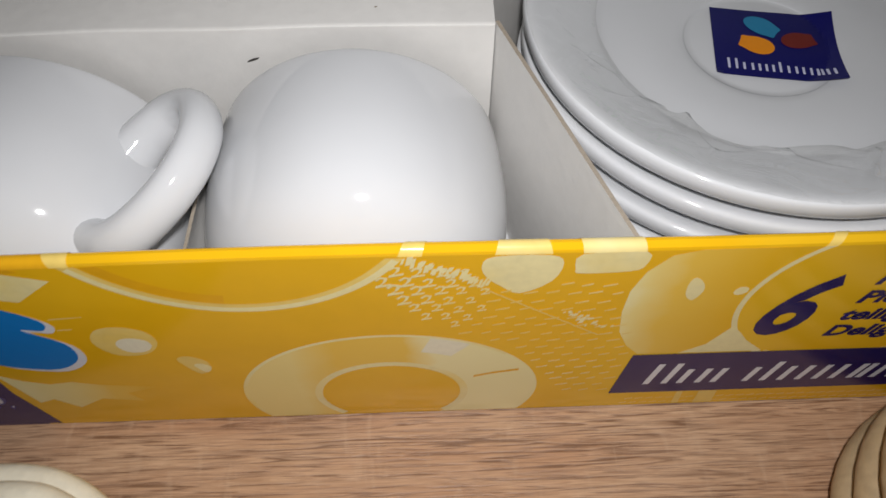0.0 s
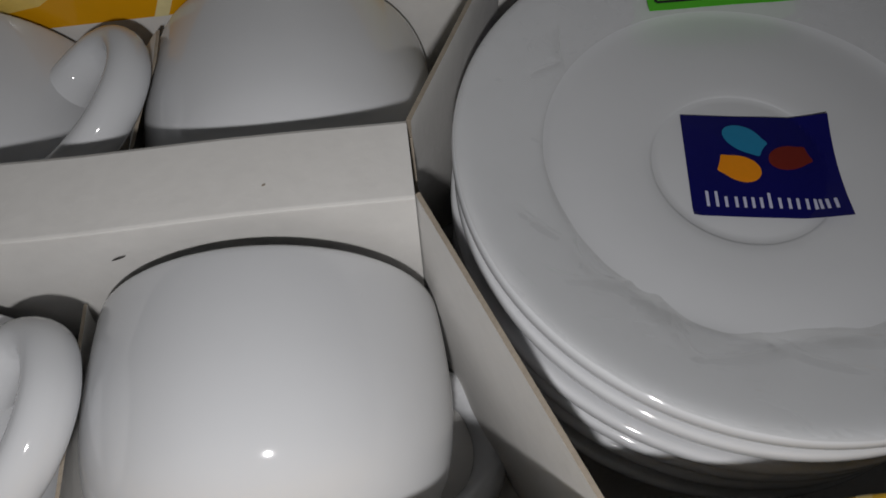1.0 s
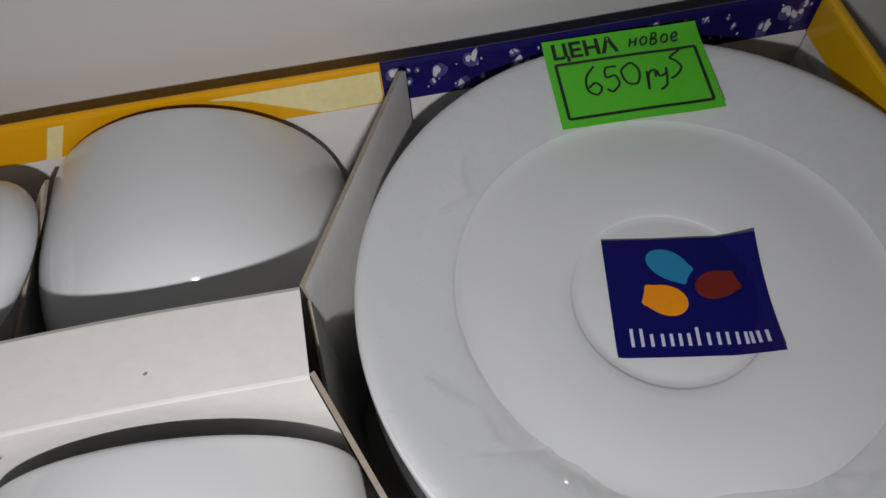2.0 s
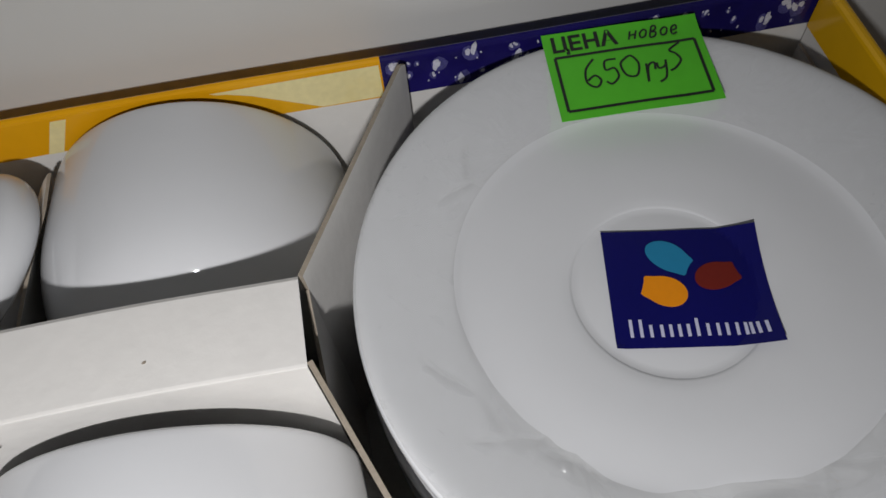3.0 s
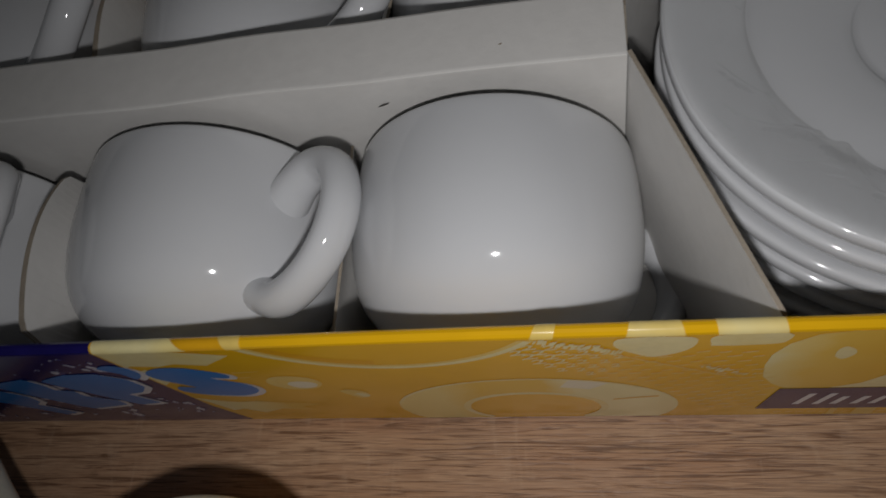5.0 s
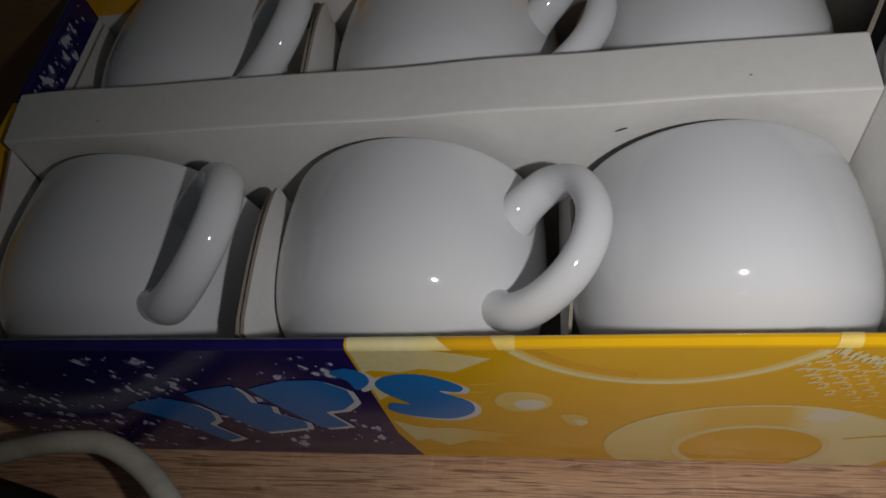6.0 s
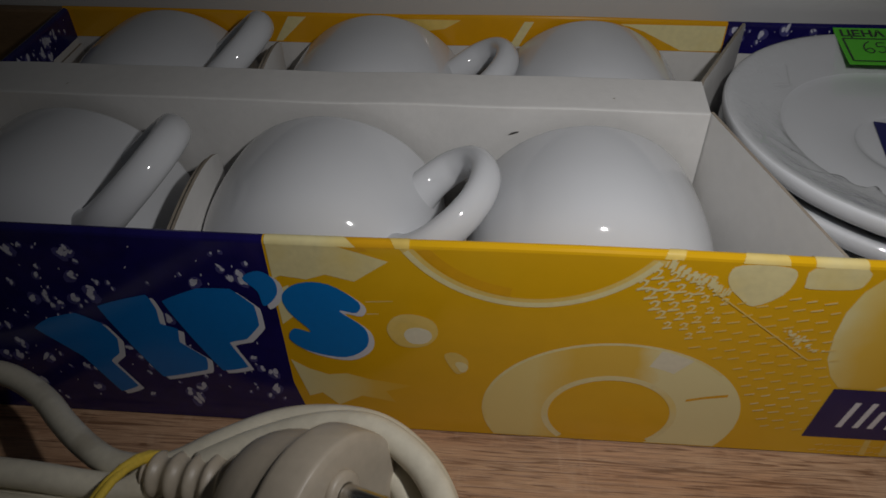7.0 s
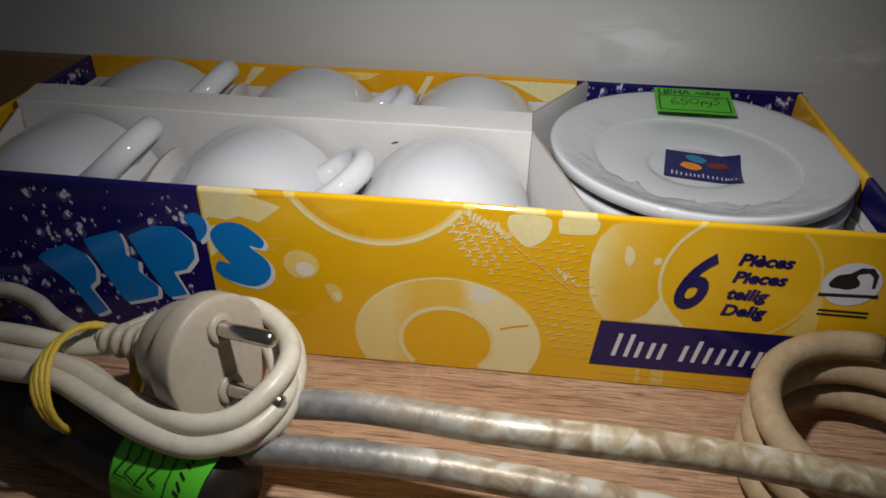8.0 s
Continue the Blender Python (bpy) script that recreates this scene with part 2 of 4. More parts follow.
def lathe(profile, seg=96, bm=None):
    """A surface of revolution about z from (radius, height) pairs."""
    bm = bm or bmesh.new()
    rings = []
    for r, z in profile:
        if r < 1e-6:
            rings.append([bm.verts.new((0, 0, z))])
        else:
            rings.append([bm.verts.new((r * math.cos(2 * math.pi * i / seg), r * math.sin(2 * math.pi * i / seg), z)) for i in range(seg)])
    for a, b in zip(rings, rings[1:]):
        for i in range(seg):
            j = (i + 1) % seg
            if len(a) == 1:
                bm.faces.new((a[0], b[i], b[j]))
            elif len(b) == 1:
                bm.faces.new((a[i], b[0], a[j]))
            else:
                bm.faces.new((a[i], b[i], b[j], a[j]))
    return bm


def spline(points, steps=8, closed=False):
    """Catmull-Rom samples through the points."""
    p = [Vector(q) for q in points]
    n, out = len(p), []
    for i in range(n if closed else n - 1):
        if closed:
            a, b, c, d = p[i - 1], p[i], p[(i + 1) % n], p[(i + 2) % n]
        else:
            a, b, c, d = p[max(i - 1, 0)], p[i], p[i + 1], p[min(i + 2, n - 1)]
        for k in range(steps):
            t = k / steps
            out.append(0.5 * ((2 * b) + (c - a) * t + (2 * a - 5 * b + 4 * c - d) * t * t + (3 * b - a - 3 * c + d) * t ** 3))
    if not closed:
        out.append(p[-1])
    return out


def tube(points, radius, seg=14, wide=None, up=None, bm=None, closed=False):
    """A tube along the points; radius: a number, or a function of 0..1; wide: half width across, if not round."""
    bm = bm or bmesh.new()
    n, rings = len(points), []
    side = None
    for i, p in enumerate(points):
        if closed:
            d = (points[(i + 1) % n] - points[i - 1]).normalized()
        else:
            d = (points[min(i + 1, n - 1)] - points[max(i - 1, 0)]).normalized()
        if up is not None:
            side = Vector(up)
        elif side is None:
            side = d.orthogonal()
        side = (side - d * side.dot(d)).normalized()
        other = d.cross(side)
        r = radius(i / (n - 1)) if callable(radius) else radius
        w = r if wide is None else (wide(i / (n - 1)) if callable(wide) else wide)
        rings.append([bm.verts.new(p + side * (w * math.cos(2 * math.pi * k / seg)) + other * (r * math.sin(2 * math.pi * k / seg))) for k in range(seg)])
    pairs = list(zip(rings, rings[1:])) + ([(rings[-1], rings[0])] if closed else [])
    for a, b in pairs:
        for k in range(seg):
            j = (k + 1) % seg
            bm.faces.new((a[k], a[j], b[j], b[k]))
    if not closed:
        bm.faces.new(rings[0]), bm.faces.new(rings[-1])
    return bm


def sheet(outline, normal, thick, bm=None):
    """A flat card: a planar outline given thickness along normal."""
    bm = bm or bmesh.new()
    o = Vector(normal).normalized() * thick
    a = [bm.verts.new(p) for p in outline]
    b = [bm.verts.new(Vector(p) + o) for p in outline]
    bm.faces.new(a), bm.faces.new(b)
    for i in range(len(a)):
        j = (i + 1) % len(a)
        bm.faces.new((a[i], a[j], b[j], b[i]))
    return bm


def slab(x0, x1, y0, y1, z0, z1, bevel=0.0):
    bm = bmesh.new()
    bmesh.ops.create_cube(bm, size=1)
    for v in bm.verts:
        v.co = ((x0 + x1) / 2 + v.co.x * (x1 - x0), (y0 + y1) / 2 + v.co.y * (y1 - y0), (z0 + z1) / 2 + v.co.z * (z1 - z0))
    if bevel:
        bmesh.ops.bevel(bm, geom=bm.edges[:], offset=bevel, segments=3, affect="EDGES", profile=0.5)
    return bm


def blob(cx, cz, rx, rz, n=24, wobble=0.0, seed=1, turn=0.0):
    rnd = random.Random(seed)
    ph = [rnd.uniform(0, 6.28) for _ in range(3)]
    out = []
    for i in range(n):
        a = 2 * math.pi * i / n
        k = 1 + wobble * (math.sin(2 * a + ph[0]) + 0.6 * math.sin(3 * a + ph[1]) + 0.4 * math.sin(5 * a + ph[2]))
        u, v = rx * k * math.cos(a), rz * k * math.sin(a)
        out.append((cx + u * math.cos(turn) - v * math.sin(turn), cz + u * math.sin(turn) + v * math.cos(turn)))
    return out


def lettering(text, size, shear=0.0, bold=0.0):
    """A bmesh of the text in the built-in font, lying in its own x-y plane."""
    cu = bpy.data.curves.new("lettering", "FONT")
    cu.body, cu.size, cu.shear, cu.offset, cu.resolution_u = text, size, shear, bold, 4
    ob = new("lettering", cu)
    bpy.context.view_layer.update()
    me = bpy.data.meshes.new_from_object(ob.evaluated_get(bpy.context.evaluated_depsgraph_get()))
    bm = bmesh.new()
    bm.from_mesh(me)
    bpy.data.objects.remove(ob), bpy.data.meshes.remove(me), bpy.data.curves.remove(cu)
    return bm


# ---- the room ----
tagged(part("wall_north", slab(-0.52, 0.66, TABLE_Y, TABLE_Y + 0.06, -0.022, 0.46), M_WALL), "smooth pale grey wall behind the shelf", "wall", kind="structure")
tagged(part("counter", slab(-0.50, 0.64, -0.34, TABLE_Y - 0.0005, -0.022, 0.0, 0.0015), M_OAK), "sawn-oak laminate counter against the wall", "counter", kind="structure")

board = part("wooden_board", slab(-0.49, -0.06, 0.1570, 0.1630, 0.0002, 0.0775, 0.001), M_BOARD)
tagged(board, "brown wooden board standing on edge against the wall", "board")

# ---- the printed box ----
XL, XR, YB, H, HF, T, TB = -0.131, 0.277, 0.153, 0.082, 0.0836, 0.0032, 0.0020
box = thing("gift_box", "open yellow and navy printed cardboard gift box holding a tea set", "box")


def box_wall(name, start, end, inward, cuts, inks, T=0.0032, H=H, ground=None):
    """A folded double wall: printed outside, over the top and a band inside; white card below. cuts: metres along it where the ink changes."""
    bm = bmesh.new()
    s, e, w = Vector(start), Vector(end), Vector(inward)
    way, length = (e - s).normalized(), (e - s).length
    prof = [(0, 0.0005), (0, H - 0.0016)]
    prof += [(T / 2 - T / 2 * math.cos(a), H - 0.0016 + 0.0016 * math.sin(a)) for a in (0.5, 1.05, 1.57, 2.09, 2.64)]
    prof += [(T, H - 0.0016), (T, H - 0.0135), (T - 0.0004, H - 0.0136), (T - 0.0004, 0.0022)]
    stops = [0.0] + list(cuts) + [length]
    fine = []
    for a, b in zip(stops, stops[1:]):
        k = max(1, int((b - a) / 0.02))
        fine += [(a + (b - a) * i / k) for i in range(k)]
    fine.append(length)
    rows = []
    for u in fine:
        sag = 0.0005 * math.sin(u * 31 + 1) * math.sin(math.pi * u / length)
        rows.append([bm.verts.new(s + way * u + w * d + Vector((0, 0, z + (sag if z > 0.05 else 0)))) for d, z in prof])
    for (u, a), (v, b) in zip(zip(fine, rows), zip(fine[1:], rows[1:])):
        ink = inks[sum(1 for c in cuts if (u + v) / 2 > c)]
        for k in range(len(prof) - 1):
            f = bm.faces.new((a[k], a[k + 1], b[k + 1], b[k]))
            f.material_index = 2 if k >= len(prof) - 3 else ink
    for r in (rows[0], rows[-1]):
        f = bm.faces.new(r)
        f.material_index = 2
    return part(name, bm, [ground or M_YELLOW, M_NAVY, M_CARD], box)


front = box_wall("front_wall", (XL, 0, 0), (XR, 0, 0), (0, 1, 0), [-XL], [1, 0], H=HF)
back = box_wall("back_wall", (XL, YB, 0), (XR, YB, 0), (0, -1, 0), [0.156 - XL], [0, 1], TB, ground=M_DEEPYELLOW)
left = box_wall("left_wall", (XL, T, 0), (XL, YB - T, 0), (1, 0, 0), [0.088], [0, 1])
right = box_wall("right_wall", (XR, T, 0), (XR, YB - T, 0), (-1, 0, 0), [0.048], [1, 0])
part("bottom", slab(XL + T, XR - T, T, YB - T, 0.0003, 0.0009), M_CARD, box)


# ---- the print on the front of the box ----
def fill(bm, verts):
    """Fills an outline, hollow corners too, with triangles."""
    for a, b, c in tessellate_polygon([[v.co for v in verts]]):
        bm.faces.new((verts[a], verts[b], verts[c]))


def decal(name, outline, mat, layer, label="", holes=None, clip=True):
    """A flat printed shape on the front wall; outline in (x, z). holes: an inner outline with as many points."""
    bm = bmesh.new()
    y = -0.00002 - 0.000022 * layer - 0.0000009 * len(front.children)

    def vert(p):
        z = min(max(p[1], 0.001), HF - 0.0017) if clip else p[1]
        return bm.verts.new((p[0], y, z))

    if holes is None:
        fill(bm, [vert(p) for p in outline])
    else:
        a, b = [vert(p) for p in outline], [vert(p) for p in holes]
        for i in range(len(a) - 1):
            bm.faces.new((a[i], a[i + 1], b[i + 1], b[i]))
    return part(name, bm, mat, front, label)


def arc(cx, cz, r, a0, a1, n=40, rz=None):
    return [(cx + r * math.cos(radians(a0 + (a1 - a0) * i / n)), cz + (rz or r) * math.sin(radians(a0 + (a1 - a0) * i / n))) for i in range(n + 1)]


def band(name, cx, cz, r0, r1, a0, a1, mat, layer, rz0=None, rz1=None):
    o, i = arc(cx, cz, r1, a0, a1, 48, rz1), arc(cx, cz, r0, a0, a1, 48, rz0)
    return decal(name, o, mat, layer, holes=i)


decal("printed_navy_corner", [(-0.0002, 0.024), (0.004, 0.001), (-0.0002, 0.001)], M_NAVY, 1)
SHADE = {"left": (0.85, 0.69, 0.26), "dim": (0.83, 0.54, 0.075), "bright": (0.86, 0.77, 0.40), "ground": (0.82, 0.465, 0.012)}


def printed_fade(name, stops):
    """Printed ink whose colour runs along the wall; stops: (metres along x, shade)."""
    mat = bpy.data.materials.new(name)
    mat.use_nodes = True
    n, ln = mat.node_tree.nodes, mat.node_tree.links
    b = n["Principled BSDF"]
    b.inputs["Roughness"].default_value = 0.2
    tc, sep, span, ramp = n.new("ShaderNodeTexCoord"), n.new("ShaderNodeSeparateXYZ"), n.new("ShaderNodeMapRange"), n.new("ShaderNodeValToRGB")
    grain, soft, addup = n.new("ShaderNodeTexNoise"), n.new("ShaderNodeMath"), n.new("ShaderNodeMath")
    grain.inputs["Scale"].default_value, grain.inputs["Detail"].default_value = 70, 5
    soft.operation, soft.inputs[1].default_value = "MULTIPLY_ADD", 0.010
    soft.inputs[2].default_value = -0.005
    lo, hi = stops[0][0], stops[-1][0]
    span.inputs["From Min"].default_value, span.inputs["From Max"].default_value = lo, hi
    ln.new(tc.outputs["Object"], sep.inputs[0]), ln.new(tc.outputs["Object"], grain.inputs["Vector"])
    ln.new(grain.outputs["Fac"], soft.inputs[0]), ln.new(soft.outputs[0], addup.inputs[0]), ln.new(sep.outputs[0], addup.inputs[1])
    ln.new(addup.outputs[0], span.inputs["Value"]), ln.new(span.outputs[0], ramp.inputs[0])
    e = ramp.color_ramp.elements
    for k, (x, shade) in enumerate(stops):
        el = e[0] if k == 0 else (e[-1] if k == len(stops) - 1 else e.new((x - lo) / (hi - lo)))
        el.color = (*SHADE[shade], 1)
    ln.new(ramp.outputs[0], b.inputs["Base Color"])
    return mat


M_SAUCERINK = printed_fade("printed_saucer_ink", [(0.061, "left"), (0.076, "left"), (0.088, "dim"), (0.106, "dim"), (0.113, "bright"), (0.142, "bright")])
M_BUBBLEINK = printed_fade("printed_bubble_ink", [(0.157, "bright"), (0.161, "left"), (0.169, "dim"), (0.186, "ground")])
M_FACET = printed_fade("printed_facet_ink", [(0.002, "bright"), (0.016, "left"), (0.026, "dim"), (0.040, "ground")])


def rounded(poly, steps=4):
    return [(p.x, p.y) for p in spline([(x, z, 0) for x, z in poly], steps, True)]


decal("printed_shard", [(0.0008, 0.0818), (0.0200, 0.0818), (0.0255, 0.0800), (0.0340, 0.0770), (0.0292, 0.0732), (0.0240, 0.0690), (0.0160, 0.0712), (0.0105, 0.0690), (0.0030, 0.0700), (0.0008, 0.0685)], M_CREAM, 2)
decal("printed_shard", [(0.0200, 0.0818), (0.0275, 0.0818), (0.0290, 0.0806), (0.0255, 0.0800)], M_ORANGE, 3)
decal("printed_shard", [(0.0006, 0.0640), (0.0050, 0.0665), (0.0040, 0.0600), (0.0070, 0.0560), (0.0008, 0.0500)], M_FACET, 2)
decal("printed_shard", [(0.0008, 0.0340), (0.0060, 0.0300), (0.0120, 0.0275), (0.0180, 0.0285), (0.0250, 0.0262), (0.0390, 0.0240), (0.0300, 0.0205), (0.0330, 0.0150), (0.0220, 0.0175), (0.0140, 0.0120), (0.0090, 0.0180), (0.0045, 0.0160)], M_FACET, 2)
for z0, z1, x1 in [(0.0610, 0.0618, 0.0345), (0.0560, 0.0563, 0.0300)]:
    decal("printed_line", [(0.0265, z0), (x1, z1), (x1, z1 + 0.0003), (0.0265, z0 + 0.0004)], M_PALE, 2)
# a big ring cut off by the top edge: a pale band with a whiter outer line
band("printed_arc", 0.0725, 0.1037, 0.0382, 0.0415, 212, 328, M_PALE, 2)
band("printed_arc", 0.0725, 0.1037, 0.0396, 0.0414, 214, 326, M_CREAM, 3)
band("printed_arc", 0.0728, 0.1040, 0.0350, 0.0383, 216, 262, M_ORANGE, 2)
# the printed saucer seen from above
CX, CZ = 0.1015, 0.0160
rim_out = arc(CX, CZ, 0.0405, -27, 207, 60, 0.0332)
rim_in = arc(CX, CZ - 0.001, 0.0205, -50, 230, 60, 0.0186)
decal("printed_saucer", rim_out, M_SAUCERINK, 3, holes=rim_in)
band("printed_highlight", CX, CZ - 0.001, 0.0192, 0.0213, -45, 225, M_CREAM, 4, 0.0172, 0.0194)
band("printed_highlight", CX + 0.0005, CZ, 0.0300, 0.0395, 58, 74, M_PALECREAM, 4, 0.0245, 0.0322)
band("printed_highlight", CX, CZ, 0.0394, 0.0405, 40, 200, M_CREAM, 4, 0.0322, 0.0332)
decal("printed_crease", [(0.1240, 0.0238), (0.1290, 0.0256), (0.1360, 0.0272), (0.1362, 0.0284), (0.1300, 0.0270), (0.1242, 0.0250)], M_ORANGE, 5)
# sugar lumps: pale facets with a lit side
LUMPS = [
    [(0.0320, 0.0500), (0.0345, 0.0555), (0.0400, 0.0570), (0.0458, 0.0545), (0.0472, 0.0490), (0.0440, 0.0440), (0.0390, 0.0425), (0.0345, 0.0440)],
    [(0.0490, 0.0400), (0.0525, 0.0412), (0.0562, 0.0378), (0.0555, 0.0335), (0.0530, 0.0312), (0.0505, 0.0350)],
    [(0.1240, 0.0785), (0.1265, 0.0815), (0.1380, 0.0815), (0.1412, 0.0785), (0.1395, 0.0715), (0.1330, 0.0668), (0.1285, 0.0700), (0.1250, 0.0740)],
    [(0.1448, 0.0815), (0.1580, 0.0818), (0.1588, 0.0765), (0.1560, 0.0745), (0.1455, 0.0742), (0.1440, 0.0760)],
]
for k, lump in enumerate(LUMPS):
    decal("printed_lump", rounded(lump, 3), M_PALE if k < 2 else M_CREAM, 4)
    cx, cz = sum(p[0] for p in lump) / len(lump), sum(p[1] for p in lump) / len(lump)
    if k < 3:
        decal("printed_highlight", rounded([(cx + (x - cx) * 0.55 + 0.0016, cz + (z - cz) * 0.5 - 0.0018) for x, z in lump], 3), M_PALECREAM if k == 0 else M_CREAM, 5)
decal("printed_bubble", [(0.1700, 0.0818), (0.1640, 0.0800), (0.1598, 0.0740), (0.1578, 0.0660), (0.1578, 0.0570), (0.1592, 0.0470), (0.1625, 0.0395), (0.1665, 0.0345), (0.1860, 0.0345), (0.1870, 0.0470), (0.1858, 0.0600), (0.1868, 0.0720), (0.1905, 0.0818)], M_BUBBLEINK, 1)
decal("printed_drop", rounded([(0.1703, 0.0690), (0.1713, 0.0712), (0.1735, 0.0690), (0.1745, 0.0655), (0.1730, 0.0615), (0.1708, 0.0640)], 3), M_CREAM, 5)
decal("printed_drop", blob(0.1832, 0.0650, 0.0015, 0.0020, 10, 0.08, 4, -0.4), M_CREAM, 5)
band("printed_arc", 0.2160, 0.0585, 0.0298, 0.0312, 128, 236, M_CREAM, 3)
band("printed_arc", 0.2160, 0.0585, 0.0285, 0.0299, 236, 360, M_PALE, 3)
band("printed_arc", 0.2160, 0.0585, 0.0287, 0.0299, 0, 62, M_PALE, 3)
decal("printed_shard", [(0.1870, 0.0480), (0.1895, 0.0455), (0.1930, 0.0405), (0.1990, 0.0345), (0.1770, 0.0345), (0.1830, 0.0390)], M_CREAM, 3)
decal("printed_shard", [(0.2440, 0.0690), (0.2490, 0.0500), (0.2500, 0.0345), (0.2380, 0.0345), (0.2430, 0.0450), (0.2450, 0.0560)], M_PALE, 2)
for x0, x1 in [(0.1905, 0.1960), (0.1840, 0.1860)]:
    decal("printed_shard", [(x0, 0.0012), (x1, 0.0012), (x1 - 0.0006, 0.0094), (x0 - 0.0004, 0.0094)], M_PALE, 2)
# the woven-looking pattern of hooks and dashes that thins out away from the big ring
hooks, dashes = bmesh.new(), bmesh.new()
rnd = random.Random(4)


def dab(bm, pts, x, z, k):
    y = -0.00021 - 0.0000004 * len(bm.faces)
    bm.faces.new([bm.verts.new((x + u * k, y, z + v * k)) for u, v in pts])


HOOK = [
    [(-0.0012, 0.0008), (-0.0002, 0.0017), (0.0010, 0.0014), (0.0006, 0.0009), (-0.0002, 0.0011), (-0.0009, 0.0004)],
    [(0.0004, 0.0010), (0.0010, 0.0014), (0.0007, 0.0002), (-0.0004, -0.0010), (-0.0010, -0.0012), (0.0000, -0.0002)],
    [(-0.0012, -0.0016), (-0.0010, -0.0009), (0.0014, -0.0004), (0.0013, -0.0010)],
]
for j in range(18):
    for i in range(20):
        x = 0.0985 + i * 0.0050 + (j % 2) * 0.0025 - j * 0.0003 + rnd.uniform(-0.0003, 0.0003)
        z = 0.0795 - j * 0.0037 - (i - 4) * 0.0004 + rnd.uniform(-0.0003, 0.0003)
        low = 0.0735 - (x - 0.0985) * 1.25
        high = min(0.0790, 0.0800 - (x - 0.118) * 0.30, 0.0770 - (x - 0.150) * 2.2)
        if z < max(low, 0.0085) or z > high or (x - 0.0725) ** 2 + (z - 0.1037) ** 2 < 0.0422 ** 2 or x > 0.1630 + max(0.0, 0.034 - z) * 0.02:
            continue
        if ((x - CX) / 0.0425) ** 2 + ((z - CZ) / 0.0352) ** 2 < 1:
            continue
        if any(abs(x - cx) < 0.0095 and abs(z - cz) < 0.0068 for cx, cz in ((0.1325, 0.0755), (0.1515, 0.0790))):
            continue
        near = max(0.0, 1 - math.hypot(x - 0.104, z - 0.070) / 0.026)
        if near > 0.12:
            for piece in HOOK:
                dab(hooks, piece, x, z, 0.75 + 0.7 * near + rnd.uniform(-0.1, 0.1))
        else:
            w = rnd.uniform(0.8, 1.15)
            dab(dashes, [(-0.0014 * w, -0.0006), (0.0004, -0.0002), (0.0015 * w, 0.0002), (0.0014 * w, 0.0008), (0.0002, 0.0004), (-0.0014 * w, -0.0001)], x, z, 1.0)
for k in range(34):
    u = k / 33
    x, z = 0.1075 + 0.0175 * u + rnd.uniform(-0.0006, 0.0006), 0.0808 - 0.0090 * u + rnd.uniform(-0.0012, 0.0012)
    h, w = rnd.uniform(0.0008, 0.0019), rnd.uniform(0.0003, 0.0006)
    dab(hooks, [(-w, -h), (w, -h * 0.8), (w + 0.0006, h), (0.0006 - w, h * 0.8)], x, z, 1.0)
for k in range(40):
    u = k / 39
    x, z = 0.1220 + 0.0310 * u, 0.0715 - 0.0245 * u
    w = rnd.uniform(0.0006, 0.0010)
    dab(dashes, [(-w, 0.0004), (w, -0.0009), (w, -0.0004), (-w, 0.0009)], x, z, 1.0)
for k in range(26):
    x, z = rnd.gauss(0.1500, 0.0028), rnd.gauss(0.0540, 0.0016)
    w = rnd.uniform(0.0003, 0.0008)
    dab(hooks, [(-w, -w), (w * 0.7, -w * 0.5), (w, w), (-w * 0.4, w * 0.9)], x - 0.4 * (z - 0.054), z - 0.5 * (x - 0.150), 1.0)
for i in range(36):
    for j in range(2):
        x, z = 0.166 + i * 0.0030 + j * 0.0012, 0.0030 + j * 0.0030
        if 0.168 < x < 0.2715:
            dab(dashes, [(-0.0011, -0.0006), (0.0011, 0.0000), (0.0011, 0.0005), (-0.0011, -0.0002)], x, z, 1.0)
tagged(part("hook_pattern", hooks, M_CREAM, front), kind="stuff")
tagged(part("dash_pattern", dashes, M_PALE, front), kind="stuff")


def fold_print(x0, x1, x2, x3, mat, layer):
    """Print carried over the folded top edge of the front wall, from x0..x1 outside to x2..x3 inside."""
    prof = [(-0.00005, HF - 0.0018)] + [(T / 2 - (T / 2 + 0.00005) * math.cos(a), HF - 0.0016 + 0.00168 * math.sin(a)) for a in (0.5, 1.05, 1.57, 2.09, 2.64)] + [(T + 0.00006, HF - 0.0017), (T + 0.00006, HF - 0.0125)]
    bm, rows, n = bmesh.new(), [], 8
    for k, (y, z) in enumerate(prof):
        u, lift = k / (len(prof) - 1), 0.00003 * layer
        rows.append([])
        for i in range(n + 1):
            x = (x0 + (x2 - x0) * u) * (1 - i / n) + (x1 + (x3 - x1) * u) * i / n
            sag = 0.0005 * math.sin((x - XL) * 31 + 1) * math.sin(math.pi * (x - XL) / (XR - XL))
            rows[-1].append(bm.verts.new((x, y + (lift if y > T / 2 else -lift), z + sag + lift)))
    for a, b in zip(rows, rows[1:]):
        for i in range(n):
            bm.faces.new((a[i], a[i + 1], b[i + 1], b[i]))
    return part("printed_shard", bm, mat, front, smooth=True)


fold_print(0.0006, 0.0255, 0.0006, 0.0190, M_CREAM, 2)
fold_print(0.0255, 0.0360, 0.0190, 0.0370, M_ORANGE, 1)
fold_print(0.0362, 0.0400, 0.0330, 0.0400, M_PALE, 2)
fold_print(0.1065, 0.1115, 0.1090, 0.1130, M_PALE, 2)
fold_print(0.1265, 0.1385, 0.1280, 0.1370, M_PALE, 2)
fold_print(0.1448, 0.1580, 0.1440, 0.1570, M_PALE, 2)
fold_print(0.1950, 0.1975, 0.1990, 0.2020, M_PALE, 2)
